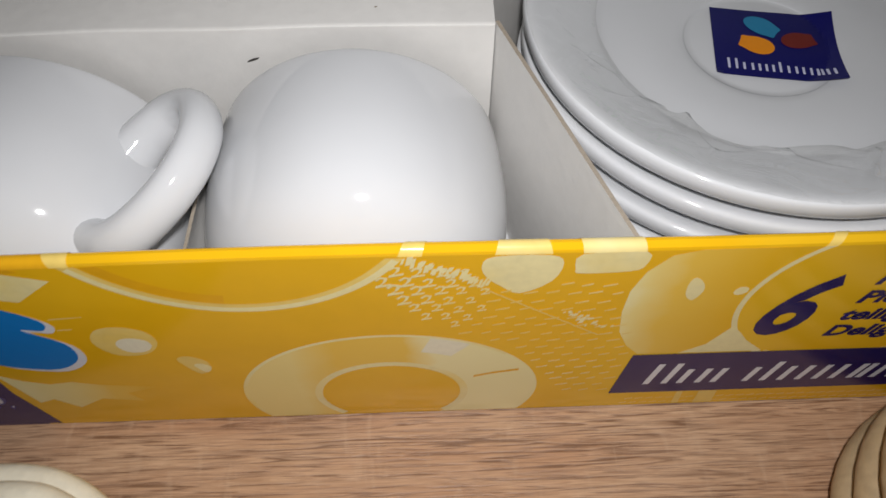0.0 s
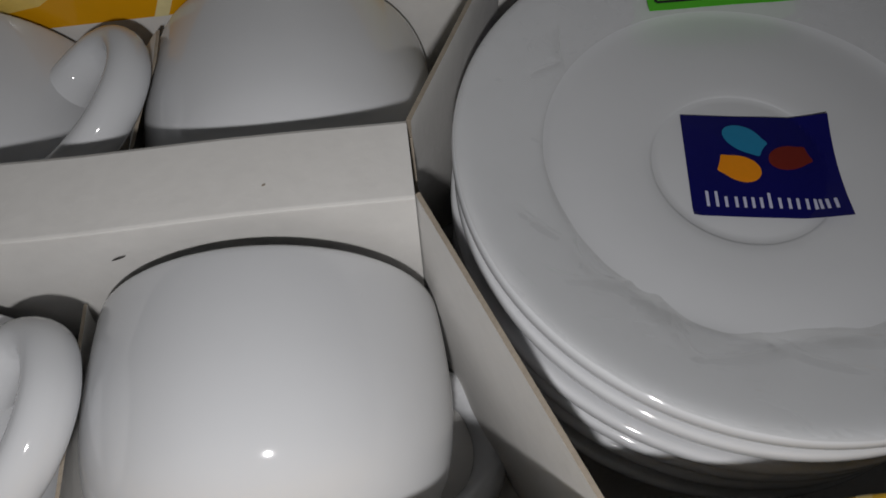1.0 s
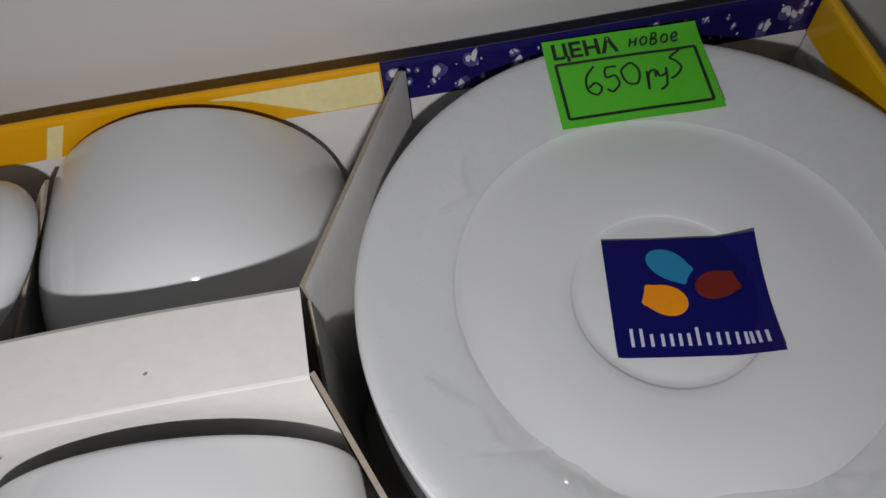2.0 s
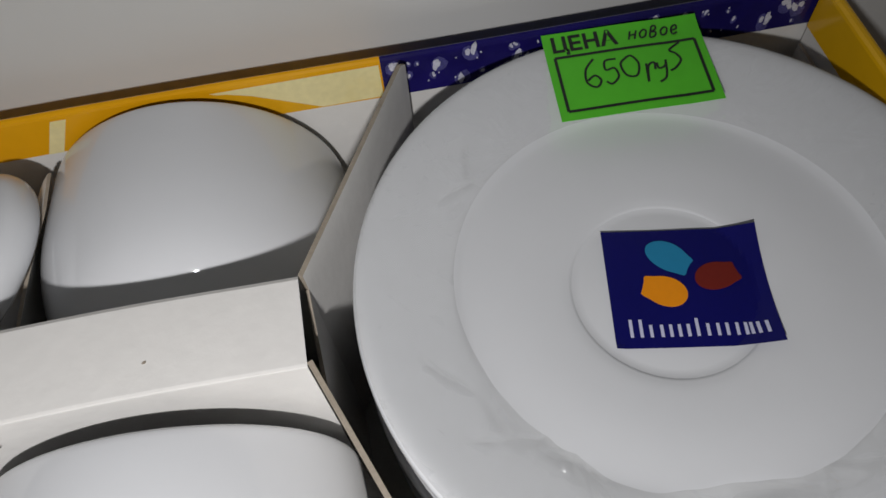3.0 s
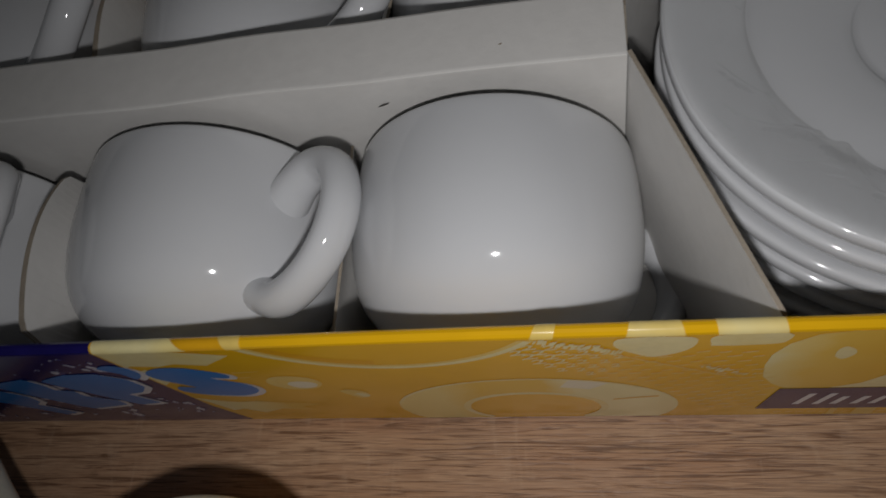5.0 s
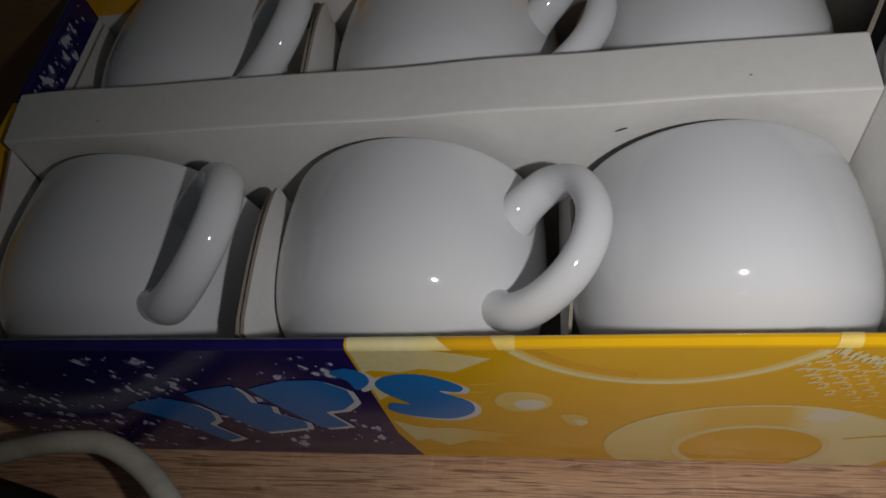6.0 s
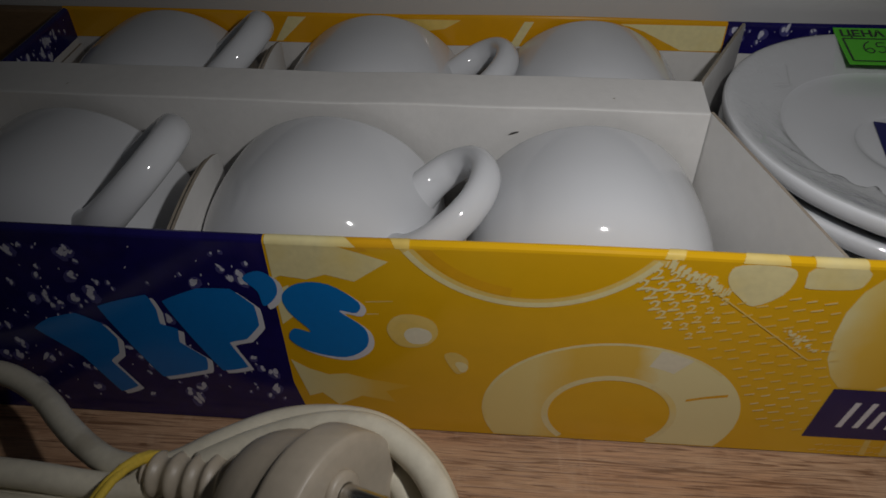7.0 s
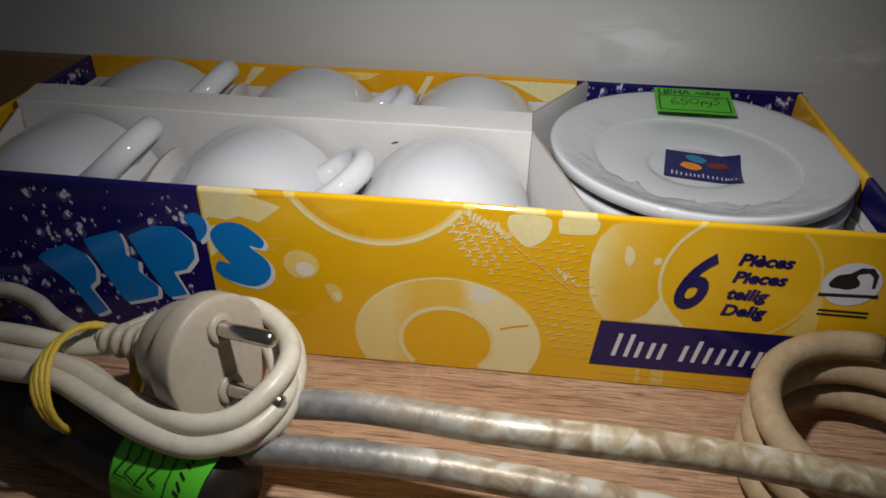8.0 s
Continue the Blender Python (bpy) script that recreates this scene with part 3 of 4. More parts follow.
# water drops on the navy field: dim bodies with bright glints, in loose clusters
def drop_field(points, place, wall):
    bodies, glints = bmesh.new(), bmesh.new()
    rnd = random.Random(len(points))
    for k, (u, z) in enumerate(points):
        r = rnd.choice([0.0004, 0.0005, 0.0006, 0.0008, 0.0011, 0.0017])
        if r > 0.0005:
            bodies.faces.new([bodies.verts.new(place(p, q, 0.00003 + 0.0000001 * k)) for p, q in blob(u, z, r * 1.2, r * 1.6, 9, 0.10, k, rnd.uniform(-0.4, 0.4))])
        for g in range(1 if r < 0.0007 else 2):
            du, dz = rnd.uniform(-0.6, 0.6) * r, rnd.uniform(-0.3, 1.0) * r
            glints.faces.new([glints.verts.new(place(p, q, 0.00006 + 0.00000012 * (2 * k + g))) for p, q in blob(u + du, z + dz, r * 0.50, r * rnd.uniform(0.6, 1.3), 7, 0.18, k + g, rnd.uniform(-0.6, 0.6))])
    tagged(part("water_drop_pattern", bodies, M_DROPS, wall, "dim water drops printed on navy"), kind="stuff")
    tagged(part("glint_pattern", glints, M_GLINT, wall, "white glints of printed water drops"), kind="stuff")


rnd = random.Random(11)
field = []
for c in range(84):
    cu, cz = rnd.uniform(XL + 0.003, -0.003), rnd.uniform(0.004, HF - 0.004)
    for k in range(rnd.choice([1, 2, 3, 5, 8])):
        u, z = cu + rnd.gauss(0, 0.0060), cz + rnd.gauss(0, 0.0060)
        if XL + 0.002 < u < -0.002 and 0.003 < z < H - 0.004:
            field.append((u, z))
drop_field(field, lambda u, z, o: (u, -o, z), front)

# the blue product mark: plain slanted shapes with white edges
MARK = [
    [(-0.0795, 0.0425), (-0.073, 0.0475), (-0.0635, 0.0505), (-0.0565, 0.0465), (-0.0535, 0.0395), (-0.055, 0.0325), (-0.059, 0.0285), (-0.0535, 0.016), (-0.0605, 0.0125), (-0.068, 0.030)],
    [(-0.0555, 0.054), (-0.0385, 0.0600), (-0.037, 0.054), (-0.0375, 0.0475), (-0.0325, 0.0455), (-0.0335, 0.0395), (-0.0265, 0.0325), (-0.0275, 0.0265), (-0.0435, 0.0215), (-0.0495, 0.036)],
    [(-0.0345, 0.0575), (-0.0225, 0.0635), (-0.0125, 0.0640), (-0.0065, 0.0575), (-0.0065, 0.0490), (-0.0115, 0.0425), (-0.0175, 0.0405), (-0.0135, 0.0290), (-0.0225, 0.0265), (-0.0295, 0.043)],
    [(-0.008, 0.0685), (-0.003, 0.0715), (0.001, 0.0685), (0.001, 0.0625), (-0.0035, 0.0575), (-0.0045, 0.0635)],
    [(0.0025, 0.0625), (0.008, 0.0675), (0.0165, 0.0675), (0.0245, 0.0610), (0.0235, 0.0565), (0.0185, 0.0570), (0.0255, 0.0500), (0.0255, 0.0420), (0.0185, 0.0365), (0.0075, 0.0385), (0.002, 0.0435), (0.004, 0.0485), (0.009, 0.0475), (0.0035, 0.0555)],
]


def crisp(poly, cut=0.2):
    """The outline with points set in close to each corner, so that rounding stays tight."""
    out = []
    for (x0, z0), (x1, z1) in zip(poly, poly[1:] + poly[:1]):
        out += [(x0 + (x1 - x0) * cut, z0 + (z1 - z0) * cut), (x1 + (x0 - x1) * cut, z1 + (z0 - z1) * cut)]
    return out


for k, shape in enumerate(MARK):
    shape = crisp(shape, 0.12) if k < 3 else shape
    decal("printed_mark_edge", rounded([(x + 0.0016, z - 0.0013) for x, z in shape]), M_WHITEINK, 5, "white edge of the blue mark")
    decal("printed_mark", rounded(shape), M_BLUE, 6, "blue printed mark")

# the navy name bar with plain pale bars, the count and its words
decal("printed_bar", [(0.1655, 0.034), (0.2715, 0.034), (0.2705, 0.0098), (0.1635, 0.0098)], M_NAVYINK, 4)
for x0, x1, h in [(0.1720, 0.1785, 0.0125), (0.1815, 0.1880, 0.0088), (0.1910, 0.2015, 0.0088), (0.2050, 0.2066, 0.0118), (0.2100, 0.2165, 0.0088), (0.2200, 0.2262, 0.0088), (0.2300, 0.2340, 0.0088), (0.2365, 0.2425, 0.0088)]:
    for a in ((x0, x1 - 0.0014) if x1 - x0 > 0.003 else (x0,)):
        decal("printed_pale_bar", [(a, 0.0155), (a + 0.0018, 0.0155), (a + 0.0018 + h * 0.16, 0.0155 + h), (a + h * 0.16, 0.0155 + h)], M_WHITEINK, 5)


def print_words(text, x, z, size, mat, layer, shear=0.25, bold=0.0, wide=1.0):
    bm = lettering(text, size, shear, bold)
    for v in bm.verts:
        v.co = (x + v.co.x * wide, -0.00004 - 0.000022 * layer - 0.0000009 * len(front.children), z + v.co.y)
    return part("printed_word", bm, mat, front)


print_words("6", 0.1902, 0.0445, 0.0360, M_NAVYINK, 6, 0.34, 0.0010, 0.70)
for k, word in enumerate(["Pièces", "Pieces", "teilig", "Delig"]):
    print_words(word, 0.2128 - 0.0005 * k, 0.0664 - 0.0081 * k, 0.0074, M_NAVYINK, 6, 0.22, 0.00030, 1.08)
decal("printed_emblem", blob(0.2564, 0.0612, 0.0108, 0.0100, 40), M_WHITEINK, 5, "round black and white emblem")
decal("printed_emblem_figure", blob(0.2536, 0.0622, 0.0048, 0.0042, 20, 0.14, 3), M_BLACKINK, 6)
decal("printed_emblem_figure", [(0.2456, 0.0548), (0.2676, 0.0556), (0.2674, 0.0572), (0.2456, 0.0564)], M_BLACKINK, 6)
decal("printed_emblem_figure", [(0.2536, 0.0655), (0.2576, 0.0690), (0.2621, 0.0692), (0.2648, 0.0660), (0.2652, 0.0600), (0.2640, 0.0600), (0.2631, 0.0650), (0.2611, 0.0668), (0.2576, 0.0660), (0.2566, 0.0630)], M_BLACKINK, 6)
for k in range(2):
    decal("printed_dark_bar", [(0.2476, 0.0488 - 0.0020 * k), (0.2666, 0.0488 - 0.0020 * k), (0.2666, 0.0478 - 0.0020 * k), (0.2476, 0.0478 - 0.0020 * k)], M_BLACKINK, 5)


# prints on the inner bands
def inner_decal(name, pts, mat, wall, layer=1):
    bm = bmesh.new()
    fill(bm, [bm.verts.new((x, YB - TB - 0.00003 * layer - 0.00002, z)) for x, z in pts])
    return part(name, bm, mat, wall)


inner_decal("printed_shard", [(0.112, H - 0.002), (0.1555, H - 0.002), (0.1555, H - 0.0132), (0.139, H - 0.0132)], M_CREAM, back)
inner_decal("printed_shard", [(0.123, H - 0.0132), (0.139, H - 0.0132), (0.122, H - 0.005), (0.116, H - 0.003), (0.112, H - 0.0025)], M_ORANGE, back, 2)
inner_decal("printed_shard", [(0.072, H - 0.002), (0.076, H - 0.002), (0.070, H - 0.0132), (0.066, H - 0.0132)], M_CREAM, back)
inner_decal("printed_shard", [(-0.030, H - 0.002), (-0.022, H - 0.002), (-0.034, H - 0.0132), (-0.037, H - 0.0132)], M_CREAM, back)
inner_decal("printed_shard", [(0.020, H - 0.002), (0.045, H - 0.002), (0.038, H - 0.006), (0.024, H - 0.008)], M_PALE, back)
rnd = random.Random(5)
drop_field([(rnd.uniform(0.159, 0.272), rnd.uniform(H - 0.0118, H - 0.0030)) for k in range(70)], lambda u, z, o: (u, YB - TB - o, z), back)
drop_field([(rnd.uniform(0.094, 0.145), rnd.uniform(H - 0.0118, H - 0.0030)) for k in range(46)], lambda u, z, o: (XL + T + o, u, z), left)

# ---- the white card insert ----
insert = thing("card_insert", "folded white cardboard insert dividing cups from saucers", "insert")
RF, RB, RZ, RX0, RX1 = 0.0703, 0.0897, 0.0852, -0.1215, 0.1318


def ridge_mesh():
    """A raised channel with softly creased edges."""
    prof = [(RF - 0.0006, 0.0022), (RF, RZ - 0.0006), (RF + 0.0002, RZ - 0.0002), (RF + 0.0007, RZ), (RB - 0.0013, RZ + 0.0020), (RB - 0.0004, RZ + 0.0016), (RB, RZ), (RB + 0.0004, 0.0022)]
    bm = bmesh.new()
    n = 26
    rows = []
    for i in range(n + 1):
        x = RX0 + (RX1 - RX0) * i / n
        dz = 0.0001 * math.sin(i * 1.3) + 0.0002 * math.sin(i * 0.4)
        rows.append([bm.verts.new((x, y + 0.0003 * math.sin(i * 0.9), z + (dz if z > 0.05 else 0))) for y, z in prof])
    for a, b in zip(rows, rows[1:]):
        for k in range(len(prof) - 1):
            bm.faces.new((a[k], a[k + 1], b[k + 1], b[k]))
    bm.faces.new(rows[0])
    return bm


part("ridge", ridge_mesh(), M_CARD, insert)


def card(name, outline, normal, parent, thick=0.0011, label=""):
    """A card with grey cut edges."""
    bm = sheet(outline, normal, thick)
    bm.faces.ensure_lookup_table()
    for f in bm.faces[2:]:
        f.material_index = 1
    return part(name, bm, [M_CARD, M_RAW], parent, label)


nf = Vector((0.0652, 0.0265, 0)).normalized()
card("front_arm", [(RX1, RF + 0.0005, 0.0025), (0.1585, 0.0050, 0.0025), (0.1585, 0.0050, 0.0770), (RX1, RF + 0.0005, RZ)], nf, insert)
nb = Vector((0.0595, -0.0290, 0)).normalized()
card("back_arm", [(RX1, RB - 0.0005, 0.0025), (0.1612, 0.1485, 0.0025), (0.1612, 0.1485, 0.0815), (0.1600, 0.1460, 0.0838), (RX1, RB - 0.0005, RZ + 0.0018)], nb, insert)
card("ridge_end", [(RX1 + 0.0002, RF + 0.001, 0.0025), (RX1 + 0.0002, RB - 0.001, 0.0025), (RX1 + 0.0002, RB - 0.001, RZ - 0.004), (RX1 + 0.0002, RF + 0.001, RZ - 0.016)], (1, 0, 0), insert, 0.0008)
card("left_flap", [(-0.1272, T + 0.0006, 0.0025), (-0.1272, RF - 0.001, 0.0025), (-0.1212, RF - 0.001, RZ - 0.003), (-0.1268, 0.020, 0.060), (-0.1272, T + 0.0006, 0.058)], (1, 0, -0.06), insert, 0.0009)
card("left_flap", [(-0.1272, RB + 0.001, 0.0025), (-0.1272, YB - T - 0.001, 0.0025), (-0.1272, YB - T - 0.001, 0.066), (-0.1262, RB + 0.001, 0.066)], (1, 0, 0), insert, 0.0009)
card("right_flap", [(XR - T - 0.0016, 0.010, 0.0025), (XR - T - 0.0016, YB - T - 0.002, 0.0025), (XR - T - 0.0016, YB - T - 0.002, 0.064), (XR - T - 0.0016, 0.010, 0.064)], (1, 0, 0), insert, 0.0009)
chip = bmesh.new()
chip.faces.new([chip.verts.new((0.0678 + u, RF - 0.0009, 0.0757 + v)) for u, v in blob(0, 0, 0.0016, 0.0004, 9, 0.2, 3, 0.35)])
part("scuff", chip, M_SCUFF, insert, "small dark scuff")
for k, (sx, sy, sz) in enumerate([(0.1010, 0.0768, 0.0004), (0.0360, 0.0800, 0.0006), (-0.0480, 0.0835, 0.0008), (0.0700, 0.0865, 0.0009), (-0.0900, 0.0760, 0.0004)]):
    fleck = bmesh.new()
    fleck.faces.new([fleck.verts.new((sx + u, sy + v, RZ + sz + 0.0004)) for u, v in blob(0, 0, 0.0005, 0.0003, 7, 0.2, k, k)])
    part("dust_fleck", fleck, M_RAW, insert, "dark dust fleck")


def arched_divider(x, yc, half, top, floor_z=0.0025, group="cup dividers"):
    """A stack of thin cards between two cups, with an arched top edge, bowed where the handle leans on it."""
    root = thing("divider_card", "doubled thin white cardboard divider with grey edges between cups", "divider", group)
    for k in range(2):
        bm, n, cols = bmesh.new(), 22, []
        for i in range(n + 1):
            u = 2 * i / n - 1
            bow = x - 0.0045 * u * u - 0.0022 * k
            z = top - 0.0016 * k - 0.0115 * u * u - 0.010 * max(0.0, abs(u) - 0.9) * 10
            foot = x - 0.0045 - 0.0022 * k
            cols.append([bm.verts.new(p) for p in ((foot, yc + half * u, floor_z), (bow, yc + half * u, z), (bow + 0.0010, yc + half * u, z), (foot + 0.0010, yc + half * u, floor_z))])
        for a, b in zip(cols, cols[1:]):
            for m in range(4):
                f = bm.faces.new((a[m], a[(m + 1) % 4], b[(m + 1) % 4], b[m]))
                f.material_index = 1 if m == 1 else 0
        bm.faces.new(cols[0]), bm.faces.new(cols[-1])
        part("card", bm, [M_CARD, M_RAW], root)
    return root


def bowed_divider(cx, cz, y0, y1, wrap, straight=False, group="cup dividers"):
    """A card pressed by a handle against the round side of the next cup."""
    root = thing("divider_card", "white cardboard divider bowed over the side of a cup", "divider", group)
    bm = bmesh.new()
    n, m, cols = 18, 10, []
    for i in range(n + 1):
        u = i / n
        y, bow = y0 + (y1 - y0) * u, min(1.0, 0.55 + 0.6 * u) if straight else math.sin(math.pi * min(1, 0.15 + 0.55 * u)) ** 0.7
        line = [(cx - 0.0432, 0.0025)]
        for k in range(m + 1):
            a = radians(wrap) * bow * k / m
            line.append((cx - 0.0432 * math.cos(a), cz + 0.0425 * math.sin(a) + 0.004 * (1 - bow) * k / m))
        cols.append([bm.verts.new((x, y, z)) for x, z in line] + [bm.verts.new((x - 0.0009, y, z)) for x, z in reversed(line)])
    w = len(cols[0])
    for a, b in zip(cols, cols[1:]):
        for k in range(w):
            f = bm.faces.new((a[k], a[(k + 1) % w], b[(k + 1) % w], b[k]))
            f.material_index = 1 if k == w // 2 - 1 else 0
    bm.faces.new(cols[0]), bm.faces.new(cols[-1])
    part("card", bm, [M_CARD, M_RAW], root)
    return root


bowed_divider(0.0937, 0.0425, 0.0080, 0.0690, 24)
bowed_divider(0.0999, 0.0425, 0.0925, 0.1405, 46, True)
arched_divider(-0.0315, 0.0365, 0.0270, 0.0778)
arched_divider(-0.0300, 0.1205, 0.0270, 0.0790)

# ---- cups ----
CUP_H = 0.0570
outer = [(0.0, 0.0022), (0.0175, 0.0022), (0.0185, 0.0), (0.0215, 0.0), (0.0235, 0.0018), (0.0290, 0.0046), (0.0345, 0.0088), (0.0385, 0.0145), (0.0408, 0.0220), (0.0419, 0.0305), (0.0420, 0.0390), (0.0416, 0.0475), (0.0409, 0.0550), (0.0403, CUP_H - 0.0004), (0.0394, CUP_H), (0.0384, CUP_H - 0.0006)]
inner = [(0.0384, 0.0480), (0.0386, 0.0380), (0.0382, 0.0290), (0.0370, 0.0215), (0.0345, 0.0150), (0.0300, 0.0095), (0.0200, 0.0058), (0.0, 0.0050)]


def smooth_profile(pts, steps=3):
    return [(max(p.x, 0.0), p.y) for p in spline([(r, z, 0) for r, z in pts], steps)]


def teacup():
    root = thing("teacup", "glossy white opal glass teacup lying on its side in the box", "cup", "teacups in the box")
    part("body", lathe([(r * 0.988, z) for r, z in smooth_profile(outer) + smooth_profile(inner)], 96), M_OPAL, root, smooth=True)
    loop = spline([(0.0340, 0, 0.0345), (0.0385, 0, 0.0390), (0.0440, 0, 0.0435), (0.0525, 0, 0.0462), (0.0612, 0, 0.0425), (0.0652, 0, 0.0330), (0.0636, 0, 0.0236), (0.0578, 0, 0.0158), (0.0490, 0, 0.0108), (0.0415, 0, 0.0098), (0.0360, 0, 0.0118), (0.0300, 0, 0.0165)], 6)
    part("handle", tube(loop, lambda u: 0.0044 + 0.0018 * abs(2 * u - 1) ** 3, 20, lambda u: 0.0056 + 0.0030 * abs(2 * u - 1) ** 3, (0, 1, 0)), M_OPAL, root, smooth=True)
    return root


def cup_pose(x, rim_y, z, handle):
    return pose(x, rim_y - CUP_H, z, -90, 0, 0) @ pose(0, 0, 0, 0, 0, -handle)


first = teacup()
first.matrix_basis = cup_pose(0.0937, 0.0652, 0.0425, -38)
for x, ry, z, ang in [(0.0044, 0.0657, 0.0425, 33), (-0.0872, 0.0660, 0.0425, 43), (0.0999, 0.1485, 0.0425, -38), (0.0097, 0.1488, 0.0425, 32), (-0.0827, 0.1495, 0.0425, 42)]:
    copy_thing(first, cup_pose(x, ry, z, ang))

# ---- saucers ----
PX, PY, PITCH, TOP, PS = 0.2096, 0.0800, 0.0092, 0.0680, 0.9400
top_side = [(0.0, 0.0), (0.0205, 0.0), (0.0228, 0.0002), (0.0250, 0.0007), (0.0285, 0.0012), (0.0360, 0.0021), (0.0440, 0.0028), (0.0485, 0.0034), (0.0510, 0.0043), (0.0580, 0.0068), (0.0650, 0.0095), (0.0695, 0.0112), (0.0720, 0.0116), (0.0730, 0.0106)]
under_side = [(0.0729, 0.0080), (0.0712, 0.0056), (0.0650, 0.0032), (0.0560, 0.0006), (0.0500, -0.0006), (0.0430, -0.0008), (0.0380, -0.0012), (0.0350, -0.0040), (0.0330, -0.0040), (0.0320, -0.0026), (0.0, -0.0030)]
top_side = [(r * PS, z) for r, z in top_side]
under = [(r * PS, z) for r, z in under_side]
saucer = part("saucer", lathe(smooth_profile(top_side + under, 3), 128), M_OPAL, None, smooth=True)
tagged(saucer, "glossy white opal glass saucer in a stack of six", "saucer", "stack of saucers")
saucer.matrix_basis = pose(PX, PY, TOP)
for k in range(1, 6):
    copy_thing(saucer, pose(PX + 0.0006 * math.sin(k * 2.1), PY + 0.0004 * math.cos(k * 1.7), TOP - PITCH * k, 0, 0, 17 * k))


def saucer_height(r):
    for (r0, z0), (r1, z1) in zip(top_side, top_side[1:]):
        if r0 <= r <= r1:
            return TOP + z0 + (z1 - z0) * (r - r0) / (r1 - r0)
    return TOP + 0.0106


def film_mesh():
    """The torn clear wrap: lies over the rim, loose and puckered at its inner edge."""
    bm = bmesh.new()
    seg, rings = 420, 40
    creases = [(3.75, 0.0505, 0.016, 0.9), (4.05, 0.0495, 0.020, -0.7), (4.35, 0.0520, 0.022, 0.4), (4.6, 0.0500, 0.020, -0.5), (4.9, 0.0530, 0.018, 0.8), (5.2, 0.0510, 0.020, -0.6), (2.35, 0.0540, 0.012, 0.7), (2.5, 0.0520, 0.010, -0.5), (3.4, 0.0540, 0.012, 0.6)]
    rows = []
    for j in range(rings + 1):
        u = j / rings
        row = []
        for i in range(seg):
            a = 2 * math.pi * i / seg
            front_side = max(0.0, -math.sin(a + 0.35)) ** 2
            edge = 0.0476 + 0.0003 * math.sin(3 * a + 1) + (0.0011 * math.sin(5 * a) + 0.0006 * math.sin(9 * a + 1) + 0.00012 * math.sin(31 * a) - 0.0030) * front_side
            r = edge + (0.0724 * PS - edge) * u
            x, y = r * math.cos(a), r * math.sin(a)
            lift = 0.0004 + 0.0005 * max(0, noise.noise(Vector((x * 120, y * 120, 3)))) * (0.4 + front_side)
            lift += 0.0032 * front_side * (0.55 + 0.45 * math.sin(11 * a + 2) * math.sin(5 * a)) * math.exp(-((r - edge - 0.0030 - 0.0016 * math.sin(9 * a)) / 0.0022) ** 2)
            for ca, cr, length, slant in creases:
                cx, cy = cr * math.cos(ca), cr * math.sin(ca)
                way = ca + math.pi / 2 + slant
                along = (x - cx) * math.cos(way) + (y - cy) * math.sin(way)
                off = -(x - cx) * math.sin(way) + (y - cy) * math.cos(way) - 14 * along * along
                lift += 0.0013 * math.exp(-(off / 0.0009) ** 2) * math.exp(-(along / (length * 0.5)) ** 4)
            z = saucer_height(min(r, 0.0722 * PS)) + lift
            row.append(bm.verts.new((PX + x, PY + y, z)))
        rows.append(row)
    for a, b in zip(rows, rows[1:]):
        for i in range(seg):
            j = (i + 1) % seg
            bm.faces.new((a[i], b[i], b[j], a[j]))
    return bm


film = part("wrapping_film", film_mesh(), M_FILM, None, smooth=True)
tagged(film, "crinkled clear wrapping film torn open over the saucers", "film")
film.visible_shadow = False

# the navy label in the well of the top saucer
label_thing = thing("sticker", "square navy paper sticker with teal, amber and maroon petals", "sticker", at=Matrix.Translation((0.2135, 0.0793, TOP + 0.0006)) @ pose(0, 0, 0, 0, 0, -10))


def ink_on(outline):
    """Ink lying on the bent label paper."""
    bm = bmesh.new()
    fill(bm, [bm.verts.new((x, y, label_bend(x, y) + 0.0003)) for x, y in outline])
    return bm


def grid_sheet(w, h, bend, nx=34, ny=28, thick=0.00012):
    """A thin paper bent by the function bend(x, y)."""
    bm = bmesh.new()
    layers = []
    for o in (0, thick):
        layers.append([[bm.verts.new((x, y, bend(x, y) + o)) for x in np.linspace(-w / 2, w / 2, nx)] for y in np.linspace(-h / 2, h / 2, ny)])
    for s, rows in enumerate(layers):
        for a, b in zip(rows, rows[1:]):
            for i in range(nx - 1):
                bm.faces.new((a[i], a[i + 1], b[i + 1], b[i]))
    rim = lambda g: g[0] + [r[-1] for r in g[1:]] + g[-1][-2::-1] + [r[0] for r in g[-2:0:-1]]
    lo, hi = rim(layers[0]), rim(layers[1])
    for i in range(len(lo)):
        j = (i + 1) % len(lo)
        bm.faces.new((lo[i], lo[j], hi[j], hi[i]))
    return bm


def label_bend(x, y):
    r = math.hypot(x + 0.0040, y - 0.0007)
    return max(0.0, r - 0.0190) * 0.36 + 0.00006 * math.sin(x * 300)


def petal(cx, cy, rx, ry, turn, seed):
    """A petal with one rounded end and one cut end with two corners."""
    pts = []
    for i in range(44):
        a = 2 * math.pi * i / 44 - math.pi
        r = 1.0 + 0.17 * (math.exp(-((a - 0.62) / 0.20) ** 2) + math.exp(-((a + 0.55) / 0.20) ** 2)) - 0.05 * math.exp(-(a / 0.3) ** 2) + 0.02 * math.sin(3 * a + seed)
        u, v = rx * r * math.cos(a), ry * r * math.sin(a)
        pts.append((cx + u * math.cos(turn) - v * math.sin(turn), cy + u * math.sin(turn) + v * math.cos(turn)))
    return pts


